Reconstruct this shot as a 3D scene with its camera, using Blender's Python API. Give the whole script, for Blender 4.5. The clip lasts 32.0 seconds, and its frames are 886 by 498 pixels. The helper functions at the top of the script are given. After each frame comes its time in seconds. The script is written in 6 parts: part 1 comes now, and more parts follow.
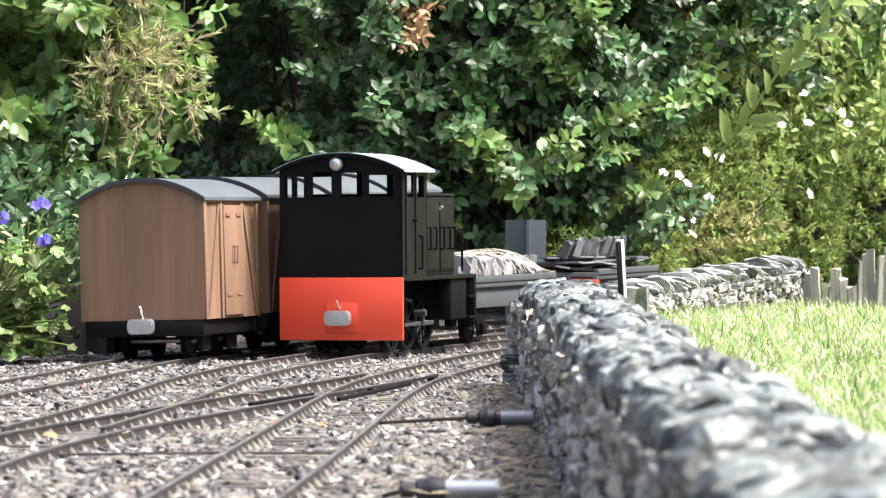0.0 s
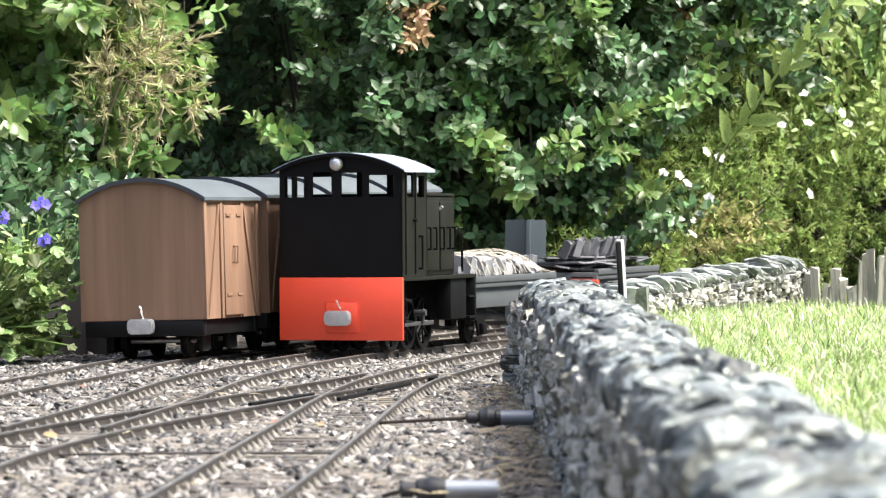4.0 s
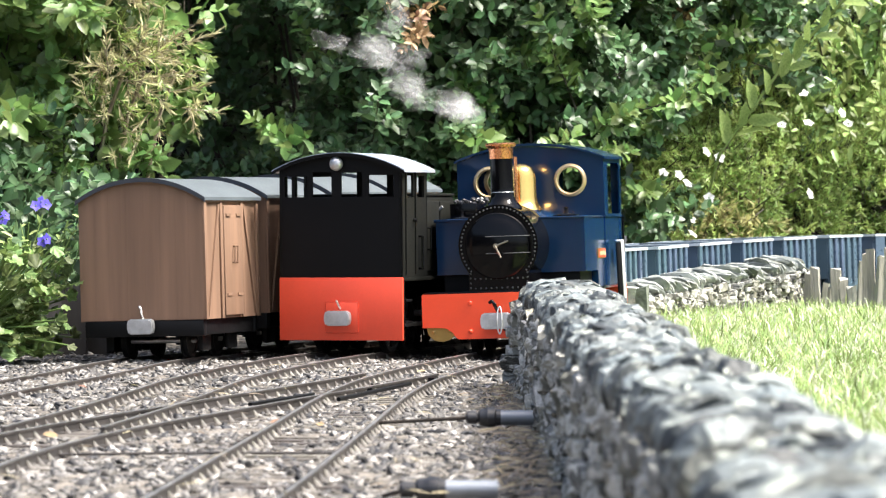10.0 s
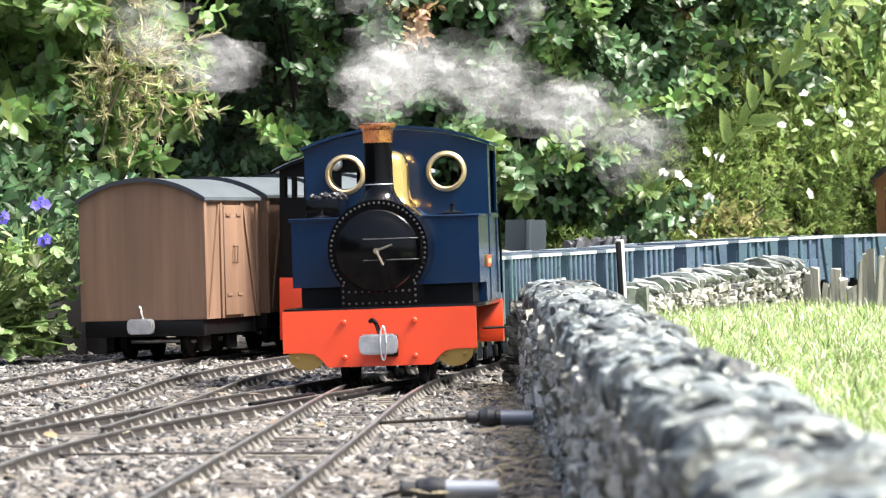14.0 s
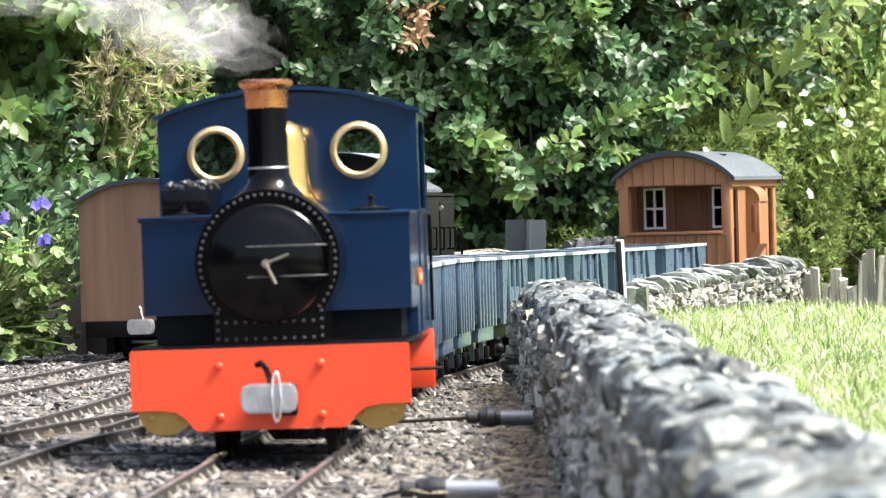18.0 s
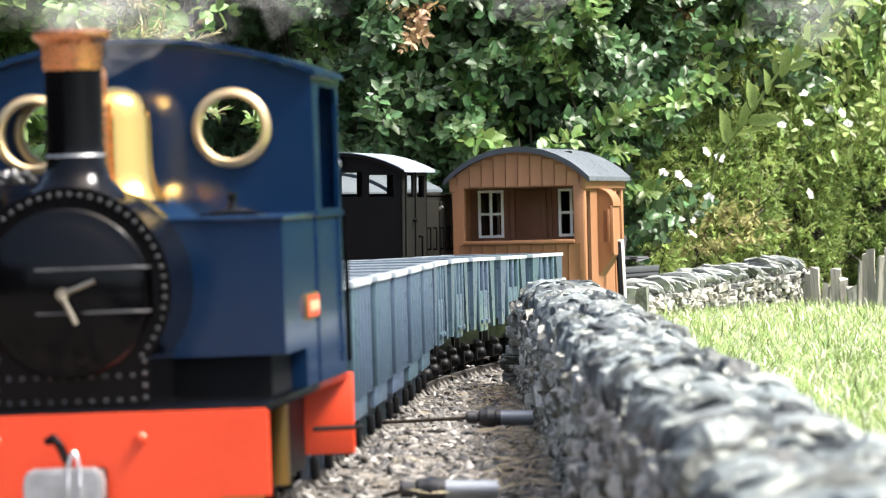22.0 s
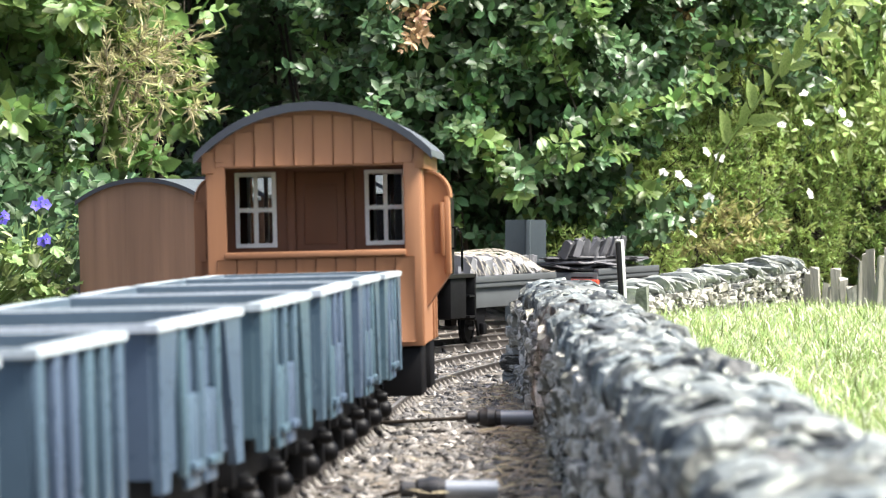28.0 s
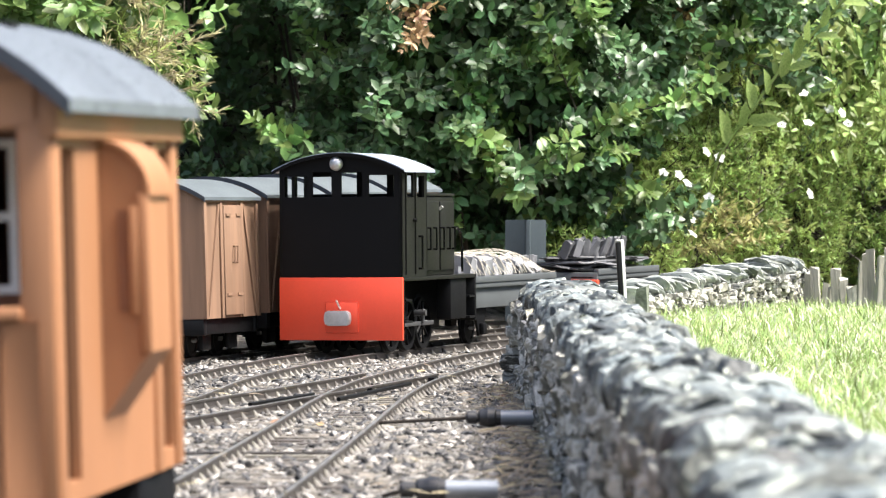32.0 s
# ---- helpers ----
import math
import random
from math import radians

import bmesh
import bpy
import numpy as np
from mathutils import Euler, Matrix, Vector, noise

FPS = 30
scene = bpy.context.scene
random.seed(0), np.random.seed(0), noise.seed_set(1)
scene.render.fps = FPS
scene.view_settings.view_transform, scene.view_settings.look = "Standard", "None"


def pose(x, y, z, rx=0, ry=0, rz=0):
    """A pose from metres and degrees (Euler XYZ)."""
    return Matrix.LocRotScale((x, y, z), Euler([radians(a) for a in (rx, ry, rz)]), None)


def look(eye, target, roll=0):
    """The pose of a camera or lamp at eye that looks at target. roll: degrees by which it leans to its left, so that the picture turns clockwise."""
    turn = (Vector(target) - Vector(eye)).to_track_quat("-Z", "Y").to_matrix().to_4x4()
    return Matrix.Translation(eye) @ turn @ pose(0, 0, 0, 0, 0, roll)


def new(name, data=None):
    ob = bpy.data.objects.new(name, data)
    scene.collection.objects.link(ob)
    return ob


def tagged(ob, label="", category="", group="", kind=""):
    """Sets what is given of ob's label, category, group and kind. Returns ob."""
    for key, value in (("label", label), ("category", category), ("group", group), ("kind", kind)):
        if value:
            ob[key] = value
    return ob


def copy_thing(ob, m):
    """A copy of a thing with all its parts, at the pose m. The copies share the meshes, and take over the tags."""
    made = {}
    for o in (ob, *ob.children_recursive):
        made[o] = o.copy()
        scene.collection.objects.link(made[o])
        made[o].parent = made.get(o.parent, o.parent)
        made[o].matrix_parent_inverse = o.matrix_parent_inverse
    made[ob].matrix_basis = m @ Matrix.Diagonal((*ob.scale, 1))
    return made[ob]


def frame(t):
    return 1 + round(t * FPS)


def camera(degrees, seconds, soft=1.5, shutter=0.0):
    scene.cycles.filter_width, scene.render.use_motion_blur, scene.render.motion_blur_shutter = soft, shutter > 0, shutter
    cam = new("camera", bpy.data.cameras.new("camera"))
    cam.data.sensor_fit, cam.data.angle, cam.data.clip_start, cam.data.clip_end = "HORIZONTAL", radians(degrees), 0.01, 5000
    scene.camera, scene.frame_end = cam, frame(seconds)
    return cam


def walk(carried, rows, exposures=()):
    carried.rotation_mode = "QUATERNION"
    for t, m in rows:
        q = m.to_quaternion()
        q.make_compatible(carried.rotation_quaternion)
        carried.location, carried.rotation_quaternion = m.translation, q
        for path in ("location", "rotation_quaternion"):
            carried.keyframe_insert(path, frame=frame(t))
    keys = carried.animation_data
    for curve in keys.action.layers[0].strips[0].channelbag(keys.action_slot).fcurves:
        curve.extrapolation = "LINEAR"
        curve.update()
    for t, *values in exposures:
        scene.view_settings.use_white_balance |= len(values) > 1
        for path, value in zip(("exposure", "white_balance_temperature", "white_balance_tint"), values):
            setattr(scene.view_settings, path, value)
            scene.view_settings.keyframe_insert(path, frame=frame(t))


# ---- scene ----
cam = camera(12.0, 32.0, soft=1.2)
walk(cam, [(0.0, pose(0, 0, 0.103, 89.378, 0, 0)), (32.0, pose(0, 0, 0.103, 89.378, 0, 0))])
cam.data.dof.use_dof, cam.data.dof.focus_distance, cam.data.dof.aperture_fstop = True, 2.95, 58.0

# ---- light ----
world = bpy.data.worlds.new("sky")
scene.world = world
world.use_nodes = True
wn = world.node_tree.nodes
sky = wn.new("ShaderNodeTexSky")
sky.sky_type, sky.sun_disc = "NISHITA", False
sky.sun_elevation, sky.sun_rotation = radians(68), radians(130)
sky.air_density, sky.dust_density, sky.ozone_density = 1.0, 4.0, 1.0
world.node_tree.links.new(sky.outputs[0], wn["Background"].inputs[0])
wn["Background"].inputs[1].default_value = 0.104
sun = new("sun", bpy.data.lights.new("sun", "SUN"))
sun.data.energy, sun.data.angle, sun.data.color = 4.8, radians(18), (1.0, 0.96, 0.9)
sun.matrix_world = look((3.6, 1.7, 5.5), (0, 2.5, 0))
scene.view_settings.exposure = 1.64

scene.cycles.transparent_max_bounces = 256

MM = 0.001
rng = np.random.default_rng(5)


# ---- materials ----
def material(name, colour, rough=0.6, metal=0.0, vary=0.15, scale=60.0, bump=0.0, fine=600.0, spread=0.0, spec=0.5,
             second=None, coat=0.0, island=False, grain=None, through_light=0.0, hard=1.6):
    m = bpy.data.materials.new(name)
    m.use_nodes = True
    nt = m.node_tree
    n, ln = nt.nodes, nt.links.new
    b = n["Principled BSDF"]
    b.inputs["Metallic"].default_value = metal
    b.inputs["Specular IOR Level"].default_value = spec
    b.inputs["Coat Weight"].default_value = coat
    co = n.new("ShaderNodeTexCoord")
    mp = n.new("ShaderNodeMapping")
    ln(co.outputs["Object"], mp.inputs[0])
    if grain:
        mp.inputs["Scale"].default_value = grain
    big = n.new("ShaderNodeTexNoise")
    big.inputs["Scale"].default_value, big.inputs["Detail"].default_value = scale, 5
    small = n.new("ShaderNodeTexNoise")
    small.inputs["Scale"].default_value, small.inputs["Detail"].default_value = fine, 4
    ln(mp.outputs[0], big.inputs[0])
    ln(mp.outputs[0], small.inputs[0])
    mix = n.new("ShaderNodeMix")
    mix.data_type = "RGBA"
    dark = [c * (1 - vary) for c in colour]
    lite = second or [min(1, c * (1 + vary)) for c in colour]
    mix.inputs[6].default_value, mix.inputs[7].default_value = (*dark, 1), (*lite, 1)
    add = n.new("ShaderNodeMath")
    add.operation = "MULTIPLY_ADD"
    ln(small.outputs[0], add.inputs[0])
    add.inputs[1].default_value = 0.6
    sub = n.new("ShaderNodeMath")
    sub.operation = "MULTIPLY_ADD"
    ln(big.outputs[0], sub.inputs[0])
    sub.inputs[1].default_value, sub.inputs[2].default_value = hard, 0.2 - 0.5 * hard
    ln(sub.outputs[0], add.inputs[2])
    ln(add.outputs[0], mix.inputs[0])
    out = mix.outputs[2]
    if spread:
        hs = n.new("ShaderNodeHueSaturation")
        if island:
            r = n.new("ShaderNodeNewGeometry").outputs["Random Per Island"]
        else:
            r = n.new("ShaderNodeObjectInfo").outputs["Random"]
        mr = n.new("ShaderNodeMapRange")
        mr.inputs[3].default_value, mr.inputs[4].default_value = 1 - spread, 1 + spread
        ln(r, mr.inputs[0])
        ln(mr.outputs[0], hs.inputs["Value"])
        h2 = n.new("ShaderNodeMath")
        h2.operation = "MULTIPLY_ADD"
        ln(r, h2.inputs[0])
        h2.inputs[1].default_value, h2.inputs[2].default_value = 0.05, 0.475
        ln(h2.outputs[0], hs.inputs["Hue"])
        ln(out, hs.inputs["Color"])
        out = hs.outputs[0]
    ln(out, b.inputs["Base Color"])
    rr = n.new("ShaderNodeMapRange")
    rr.inputs[3].default_value, rr.inputs[4].default_value = max(0.03, rough - 0.1), min(1, rough + 0.1)
    ln(small.outputs[0], rr.inputs[0])
    ln(rr.outputs[0], b.inputs["Roughness"])
    if bump:
        bp = n.new("ShaderNodeBump")
        bp.inputs["Strength"].default_value, bp.inputs["Distance"].default_value = 0.6, bump
        ln(add.outputs[0], bp.inputs["Height"])
        ln(bp.outputs[0], b.inputs["Normal"])
    if through_light:
        tr = n.new("ShaderNodeBsdfTranslucent")
        ln(out, tr.inputs[0])
        ms = n.new("ShaderNodeMixShader")
        ms.inputs[0].default_value = through_light
        ln(b.outputs[0], ms.inputs[1])
        ln(tr.outputs[0], ms.inputs[2])
        ln(ms.outputs[0], n["Material Output"].inputs[0])
    return m


def stone_material(name, stops, lichen, amount, scale, fine, bump, island=False, rough=0.75, lift=1.0):
    """Stones that differ one by one: a colour for each from the stops, mottled, with lichen in patches."""
    m = bpy.data.materials.new(name)
    m.use_nodes = True
    nt = m.node_tree
    n, ln = nt.nodes, nt.links.new
    b = n["Principled BSDF"]
    co = n.new("ShaderNodeTexCoord")
    rand = n.new("ShaderNodeNewGeometry").outputs["Random Per Island"] if island else n.new("ShaderNodeObjectInfo").outputs["Random"]
    shift = n.new("ShaderNodeVectorMath")
    shift.operation = "MULTIPLY_ADD"
    ln(rand, shift.inputs[0])
    shift.inputs[1].default_value = (0, 0, 0) if island else (17, 31, 23)
    ln(co.outputs["Object"], shift.inputs[2])
    big, small, patch = (n.new("ShaderNodeTexNoise") for _ in range(3))
    for node, sc, det in ((big, scale, 4), (small, fine, 4), (patch, scale * 1.7, 3)):
        node.inputs["Scale"].default_value, node.inputs["Detail"].default_value = sc, det
        ln(shift.outputs[0], node.inputs[0])
    ramp = n.new("ShaderNodeValToRGB")
    els = ramp.color_ramp.elements
    for k, c in enumerate(stops):
        e = els[k] if k < 2 else els.new(0.5)
        e.color = (*c, 1)
    for k, e in enumerate(els):
        e.position = k / (len(stops) - 1)
    ln(rand, ramp.inputs[0])
    hs = n.new("ShaderNodeHueSaturation")
    mr = n.new("ShaderNodeMapRange")
    mr.inputs[1].default_value, mr.inputs[2].default_value = 0.3, 0.7
    mr.inputs[3].default_value, mr.inputs[4].default_value = 0.45 * lift, 1.6 * lift
    ln(big.outputs[0], mr.inputs[0])
    ln(mr.outputs[0], hs.inputs["Value"])
    ln(ramp.outputs[0], hs.inputs["Color"])
    mask = n.new("ShaderNodeMapRange")
    mask.inputs[1].default_value, mask.inputs[2].default_value = 0.66 - amount, 0.74 - amount
    add = n.new("ShaderNodeMath")
    add.operation = "MULTIPLY_ADD"
    ln(small.outputs[0], add.inputs[0])
    add.inputs[1].default_value = 0.35
    off = n.new("ShaderNodeMath")
    off.operation = "SUBTRACT"
    ln(patch.outputs[0], off.inputs[0])
    off.inputs[1].default_value = 0.175
    ln(off.outputs[0], add.inputs[2])
    ln(add.outputs[0], mask.inputs[0])
    mix = n.new("ShaderNodeMix")
    mix.data_type = "RGBA"
    ln(mask.outputs[0], mix.inputs[0])
    ln(hs.outputs[0], mix.inputs[6])
    mix.inputs[7].default_value = (*lichen, 1)
    ln(mix.outputs[2], b.inputs["Base Color"])
    rr = n.new("ShaderNodeMapRange")
    rr.inputs[3].default_value, rr.inputs[4].default_value = rough - 0.12, min(1, rough + 0.15)
    ln(small.outputs[0], rr.inputs[0])
    ln(rr.outputs[0], b.inputs["Roughness"])
    bp = n.new("ShaderNodeBump")
    bp.inputs["Strength"].default_value, bp.inputs["Distance"].default_value = 0.7, bump
    ln(add.outputs[0], bp.inputs["Height"])
    ln(bp.outputs[0], b.inputs["Normal"])
    return m


NAVY = material("navy_paint", (0.004, 0.0215, 0.063), 0.13, vary=0.12, scale=30, spec=0.5)
BLACK = material("black_paint", (0.0022, 0.0022, 0.0028), 0.15, vary=0.3, scale=40, spec=0.17)
SOOT = material("matt_black", (0.0045, 0.0045, 0.005), 0.55, spec=0.14, vary=0.35, scale=50, bump=0.0002)
ORANGE = material("vermilion_paint", (0.8, 0.07, 0.02), 0.38, vary=0.08, scale=30, coat=0.1)
RED = material("faded_red_paint", (0.66, 0.062, 0.026), 0.45, vary=0.1, scale=30)
PALEBRASS = material("pale_brass", (0.62, 0.47, 0.26), 0.42, 0.8, vary=0.12, scale=60)
BRASS = material("polished_brass", (0.92, 0.58, 0.17), 0.19, 1.0, vary=0.06, scale=30)
DULLBRASS = material("dull_brass", (0.42, 0.27, 0.09), 0.4, 1.0, vary=0.15, scale=40)
OLDBRASS = material("tarnished_brass", (0.4, 0.34, 0.25), 0.35, 1.0, vary=0.2, scale=80)
COPPER = material("copper", (0.72, 0.3, 0.14), 0.27, 1.0, vary=0.15, scale=40)
STEEL = material("cast_alloy", (0.5, 0.5, 0.5), 0.42, 0.75, vary=0.25, scale=120, bump=0.0003)
RIVET = material("dull_rivet", (0.06, 0.06, 0.062), 0.45, 0.3, vary=0.2, scale=60)
BRIGHT = material("bright_steel", (0.6, 0.6, 0.6), 0.3, 1.0, vary=0.15, scale=100)
LETTER = material("cream_lettering", (0.56, 0.41, 0.23), 0.5, vary=0.1)
COAL = material("coal", (0.02, 0.02, 0.022), 0.35, vary=0.4, scale=200, bump=0.0006)
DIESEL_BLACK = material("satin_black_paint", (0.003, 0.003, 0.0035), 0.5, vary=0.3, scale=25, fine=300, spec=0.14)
DIESEL_ROOF = material("pale_weathered_roof", (0.3, 0.335, 0.39), 0.3, vary=0.2, scale=40, spec=0.6)
DIESEL_SIDE = material("lighter_black_paint", (0.009, 0.0092, 0.0075), 0.5, vary=0.3, scale=30, spec=0.22)
VANWOOD = material("brown_painted_boards", (0.185, 0.106, 0.064), 0.7, vary=0.22, scale=30, fine=160, grain=(3, 3, 0.16), bump=0.0002, hard=2.2)
BRAKEWOOD = material("tan_brown_boards", (0.27, 0.122, 0.054), 0.6, vary=0.16, scale=22, fine=160, grain=(2.5, 2.5, 0.25), bump=0.0002)
# darker copy of the brown boards, interior shade put into the colour
SHADED_WOOD = material("shaded_brown_boards", (0.15, 0.06, 0.028), 0.7, vary=0.15, scale=22, fine=160, grain=(2.5, 2.5, 0.25))
ROOFGREY = material("roofing_felt", (0.1, 0.115, 0.125), 0.36, vary=0.2, scale=40, bump=0.0003)
BRAKEROOF = material("slate_grey_roof", (0.13, 0.145, 0.165), 0.3, vary=0.25, scale=40, bump=0.0003)
ROOFTRIM = material("roof_edge", (0.03, 0.035, 0.045), 0.5, vary=0.2, scale=40)
WHITE = material("white_paint", (0.75, 0.74, 0.7), 0.5, vary=0.06, scale=60)
WAGON = material("blue_grey_paint", (0.068, 0.105, 0.142), 0.3, vary=0.16, scale=24, fine=220, spread=0.05)
# paler than the wagon paint: the bright light on the rim is in the colour
RIM = material("lit_pale_rim", (0.46, 0.52, 0.55), 0.28, vary=0.2, scale=40, spread=0.08)
WAGON_IN = material("wagon_interior", (0.085, 0.12, 0.15), 0.45, vary=0.25, scale=24, spec=0.4)
FLATGREY = material("grey_painted_wood", (0.06, 0.066, 0.068), 0.65, vary=0.2, scale=30, bump=0.0003)
SLATE = material("slate", (0.1, 0.1, 0.105), 0.5, vary=0.3, scale=60, bump=0.0008, spread=0.45)
PALESLATE = material("pale_slate", (0.22, 0.22, 0.23), 0.5, vary=0.35, scale=60, bump=0.0008, spread=0.65)
NET = material("pale_netting", (0.45, 0.41, 0.33), 0.8, vary=0.2, scale=200)
RUBBLE_TONES = ((0.026, 0.026, 0.02), (0.16, 0.148, 0.105), (0.2, 0.205, 0.19), (0.05, 0.046, 0.031), (0.31, 0.3, 0.245), (0.06, 0.06, 0.042), (0.48, 0.47, 0.42))
STONE = stone_material("lichened_slate_stone", RUBBLE_TONES, (0.5, 0.49, 0.44), 0.13, 1.6, 7, 0.006)
STONE_REST = stone_material("lichened_slate_rubble", RUBBLE_TONES, (0.5, 0.49, 0.44), 0.13, 130, 600, 0.0015, island=True)
COPE = stone_material("weathered_slate_coping", ((0.022, 0.026, 0.027), (0.1, 0.118, 0.12), (0.04, 0.048, 0.05), (0.14, 0.162, 0.163), (0.05, 0.051, 0.04), (0.19, 0.21, 0.205)),
                      (0.33, 0.35, 0.3), 0.08, 1.4, 6, 0.004, rough=0.55)
PALE_COPE = stone_material("pale_weathered_coping", ((0.05, 0.056, 0.052), (0.17, 0.19, 0.18), (0.1, 0.112, 0.105), (0.25, 0.27, 0.255), (0.12, 0.125, 0.1), (0.32, 0.34, 0.32)),
                           (0.5, 0.5, 0.45), 0.1, 1.4, 6, 0.004, rough=0.6)
MOSSY = material("mossy_stone", (0.05, 0.058, 0.04), 0.8, vary=0.4, scale=90, fine=500, bump=0.0015, second=(0.2, 0.22, 0.17), hard=2.6)
MORTAR = material("wall_core_earth", (0.022, 0.02, 0.015), 0.95, vary=0.4, scale=60, bump=0.002)
BALLAST = stone_material("slate_chippings", ((0.015, 0.015, 0.017), (0.09, 0.083, 0.077), (0.03, 0.029, 0.03), (0.17, 0.158, 0.142), (0.024, 0.023, 0.024), (0.12, 0.11, 0.096), (0.05, 0.047, 0.045), (0.32, 0.3, 0.275)),
                         (0.27, 0.255, 0.225), 0.04, 90, 500, 0.0008, island=True, rough=0.6)
SOIL = material("gritty_soil", (0.04, 0.035, 0.028), 0.95, vary=0.6, scale=70, fine=520, bump=0.004, second=(0.2, 0.175, 0.145), hard=2.8)
RAIL = material("weathered_rail", (0.05, 0.044, 0.04), 0.45, 0.6, vary=0.35, scale=60, second=(0.12, 0.108, 0.1))
RAILTOP = material("worn_rail_head", (0.3, 0.29, 0.28), 0.35, 0.8, vary=0.3, scale=40, second=(0.5, 0.49, 0.48))
SLEEPER = material("sleeper", (0.075, 0.065, 0.055), 0.85, vary=0.4, scale=80, bump=0.0006, spread=0.4)
CHAIR = material("rail_chair", (0.11, 0.1, 0.088), 0.7, vary=0.3, scale=150, spread=0.5, island=True)
STRAW = material("pale_grass", (0.55, 0.56, 0.34), 0.5, vary=0.3, scale=60, spread=0.3, island=True, second=(0.82, 0.82, 0.68), through_light=0.3)
GRASS = material("grass", (0.22, 0.33, 0.08), 0.4, vary=0.35, scale=30, fine=150, spread=0.45, island=True, second=(0.48, 0.57, 0.25), hard=3.0, through_light=0.45)
TURF = material("turf", (0.15, 0.23, 0.06), 0.9, vary=0.4, scale=40, bump=0.003, second=(0.27, 0.36, 0.13))
LEAF = material("box_leaf", (0.038, 0.088, 0.034), 0.42, vary=0.3, scale=9, spread=0.5, island=True, second=(0.12, 0.205, 0.085), through_light=0.25)
ROUND = material("round_leaf", (0.065, 0.13, 0.03), 0.5, vary=0.35, scale=3, fine=12, spread=0.5, second=(0.22, 0.3, 0.09), through_light=0.3)
YOUNG = material("young_leaf", (0.095, 0.19, 0.05), 0.4, vary=0.25, scale=15, spread=0.35, island=True, second=(0.23, 0.34, 0.1), through_light=0.35)
LAUREL = material("laurel_leaf", (0.19, 0.3, 0.07), 0.4, vary=0.25, scale=15, spread=0.4, island=True, second=(0.4, 0.49, 0.17), through_light=0.4)
LEAF_ONE = material("box_leaf_single", (0.035, 0.09, 0.02), 0.36, vary=0.3, scale=3, fine=12, spread=0.4, second=(0.1, 0.19, 0.05), through_light=0.25)
FINE = material("fine_leaf", (0.175, 0.3, 0.065), 0.5, vary=0.35, scale=14, spread=0.5, island=True, second=(0.5, 0.6, 0.2), hard=2.4, through_light=0.5)
FADED = material("fading_leaf", (0.26, 0.28, 0.085), 0.6, vary=0.3, scale=14, spread=0.4, island=True, second=(0.46, 0.43, 0.19), through_light=0.4)
DRY = material("dry_sprig", (0.4, 0.36, 0.17), 0.7, vary=0.25, scale=40, spread=0.4, island=True, second=(0.6, 0.56, 0.33), through_light=0.35)
TWIG = material("twig", (0.035, 0.027, 0.019), 0.85, vary=0.3, scale=60)
PETAL = material("white_petal", (0.8, 0.8, 0.78), 0.6, vary=0.05, through_light=0.3)
VIOLET = material("violet_petal", (0.08, 0.06, 0.42), 0.6, vary=0.15, through_light=0.3)
POSTWOOD = material("weathered_pale_wood", (0.27, 0.25, 0.215), 0.85, vary=0.35, scale=40, fine=260, grain=(3, 3, 0.3), bump=0.001, spread=0.3, hard=3.2)
# near-black so that gaps in the hedge read as deep shade
BACKDROP = material("dark_backdrop", (0.007, 0.007, 0.006), 0.9, vary=0.4, scale=8, spec=0.1)
GREYWOOD = material("grey_timber", (0.028, 0.026, 0.024), 0.85, vary=0.35, scale=30, fine=220, grain=(3, 3, 0.3), bump=0.0006, spread=0.2)
PLASTIC = material("black_pipe", (0.02, 0.02, 0.022), 0.4, vary=0.3, scale=60)
PIPE = material("grey_pipe", (0.2, 0.22, 0.25), 0.35, 0.3, vary=0.15, scale=60)
BINGREY = material("blue_grey_sheet", (0.055, 0.07, 0.076), 0.45, vary=0.3, scale=25)
STRAWBED = material("dry_straw", (0.27, 0.225, 0.15), 0.8, vary=0.3, scale=60, spread=0.4, island=True, through_light=0.2)
RUST = material("rusty_leaf", (0.3, 0.17, 0.085), 0.5, vary=0.3, scale=20, spread=0.35, island=True, second=(0.5, 0.32, 0.17), through_light=0.3)
DEADLEAF = material("dead_leaf", (0.2, 0.12, 0.07), 0.75, vary=0.3, scale=60, spread=0.3)
STEAM = bpy.data.materials.new("steam")
STEAM.use_nodes = True
sn = STEAM.node_tree.nodes
sl = STEAM.node_tree.links.new
s_noise, s_co, s_ramp = sn.new("ShaderNodeTexNoise"), sn.new("ShaderNodeTexCoord"), sn.new("ShaderNodeMapRange")
s_noise.inputs["Scale"].default_value, s_noise.inputs["Detail"].default_value = 48, 3
s_ramp.inputs[1].default_value, s_ramp.inputs[2].default_value = 0.34, 0.78
s_ramp.inputs[3].default_value, s_ramp.inputs[4].default_value = 0.0, 0.03
sl(s_co.outputs["Object"], s_noise.inputs[0])
sl(s_noise.outputs[0], s_ramp.inputs[0])
s_tr, s_di, s_mx = sn.new("ShaderNodeBsdfTransparent"), sn.new("ShaderNodeBsdfDiffuse"), sn.new("ShaderNodeMixShader")
s_tl, s_m2 = sn.new("ShaderNodeBsdfTranslucent"), sn.new("ShaderNodeMixShader")
s_di.inputs[0].default_value = s_tl.inputs[0].default_value = (0.9, 0.9, 0.9, 1)
s_m2.inputs[0].default_value = 0.3
sl(s_di.outputs[0], s_m2.inputs[1])
sl(s_tl.outputs[0], s_m2.inputs[2])
s_up = sn.new("ShaderNodeCombineXYZ")
s_up.inputs[0].default_value, s_up.inputs[1].default_value, s_up.inputs[2].default_value = 0.4, -0.35, 0.85
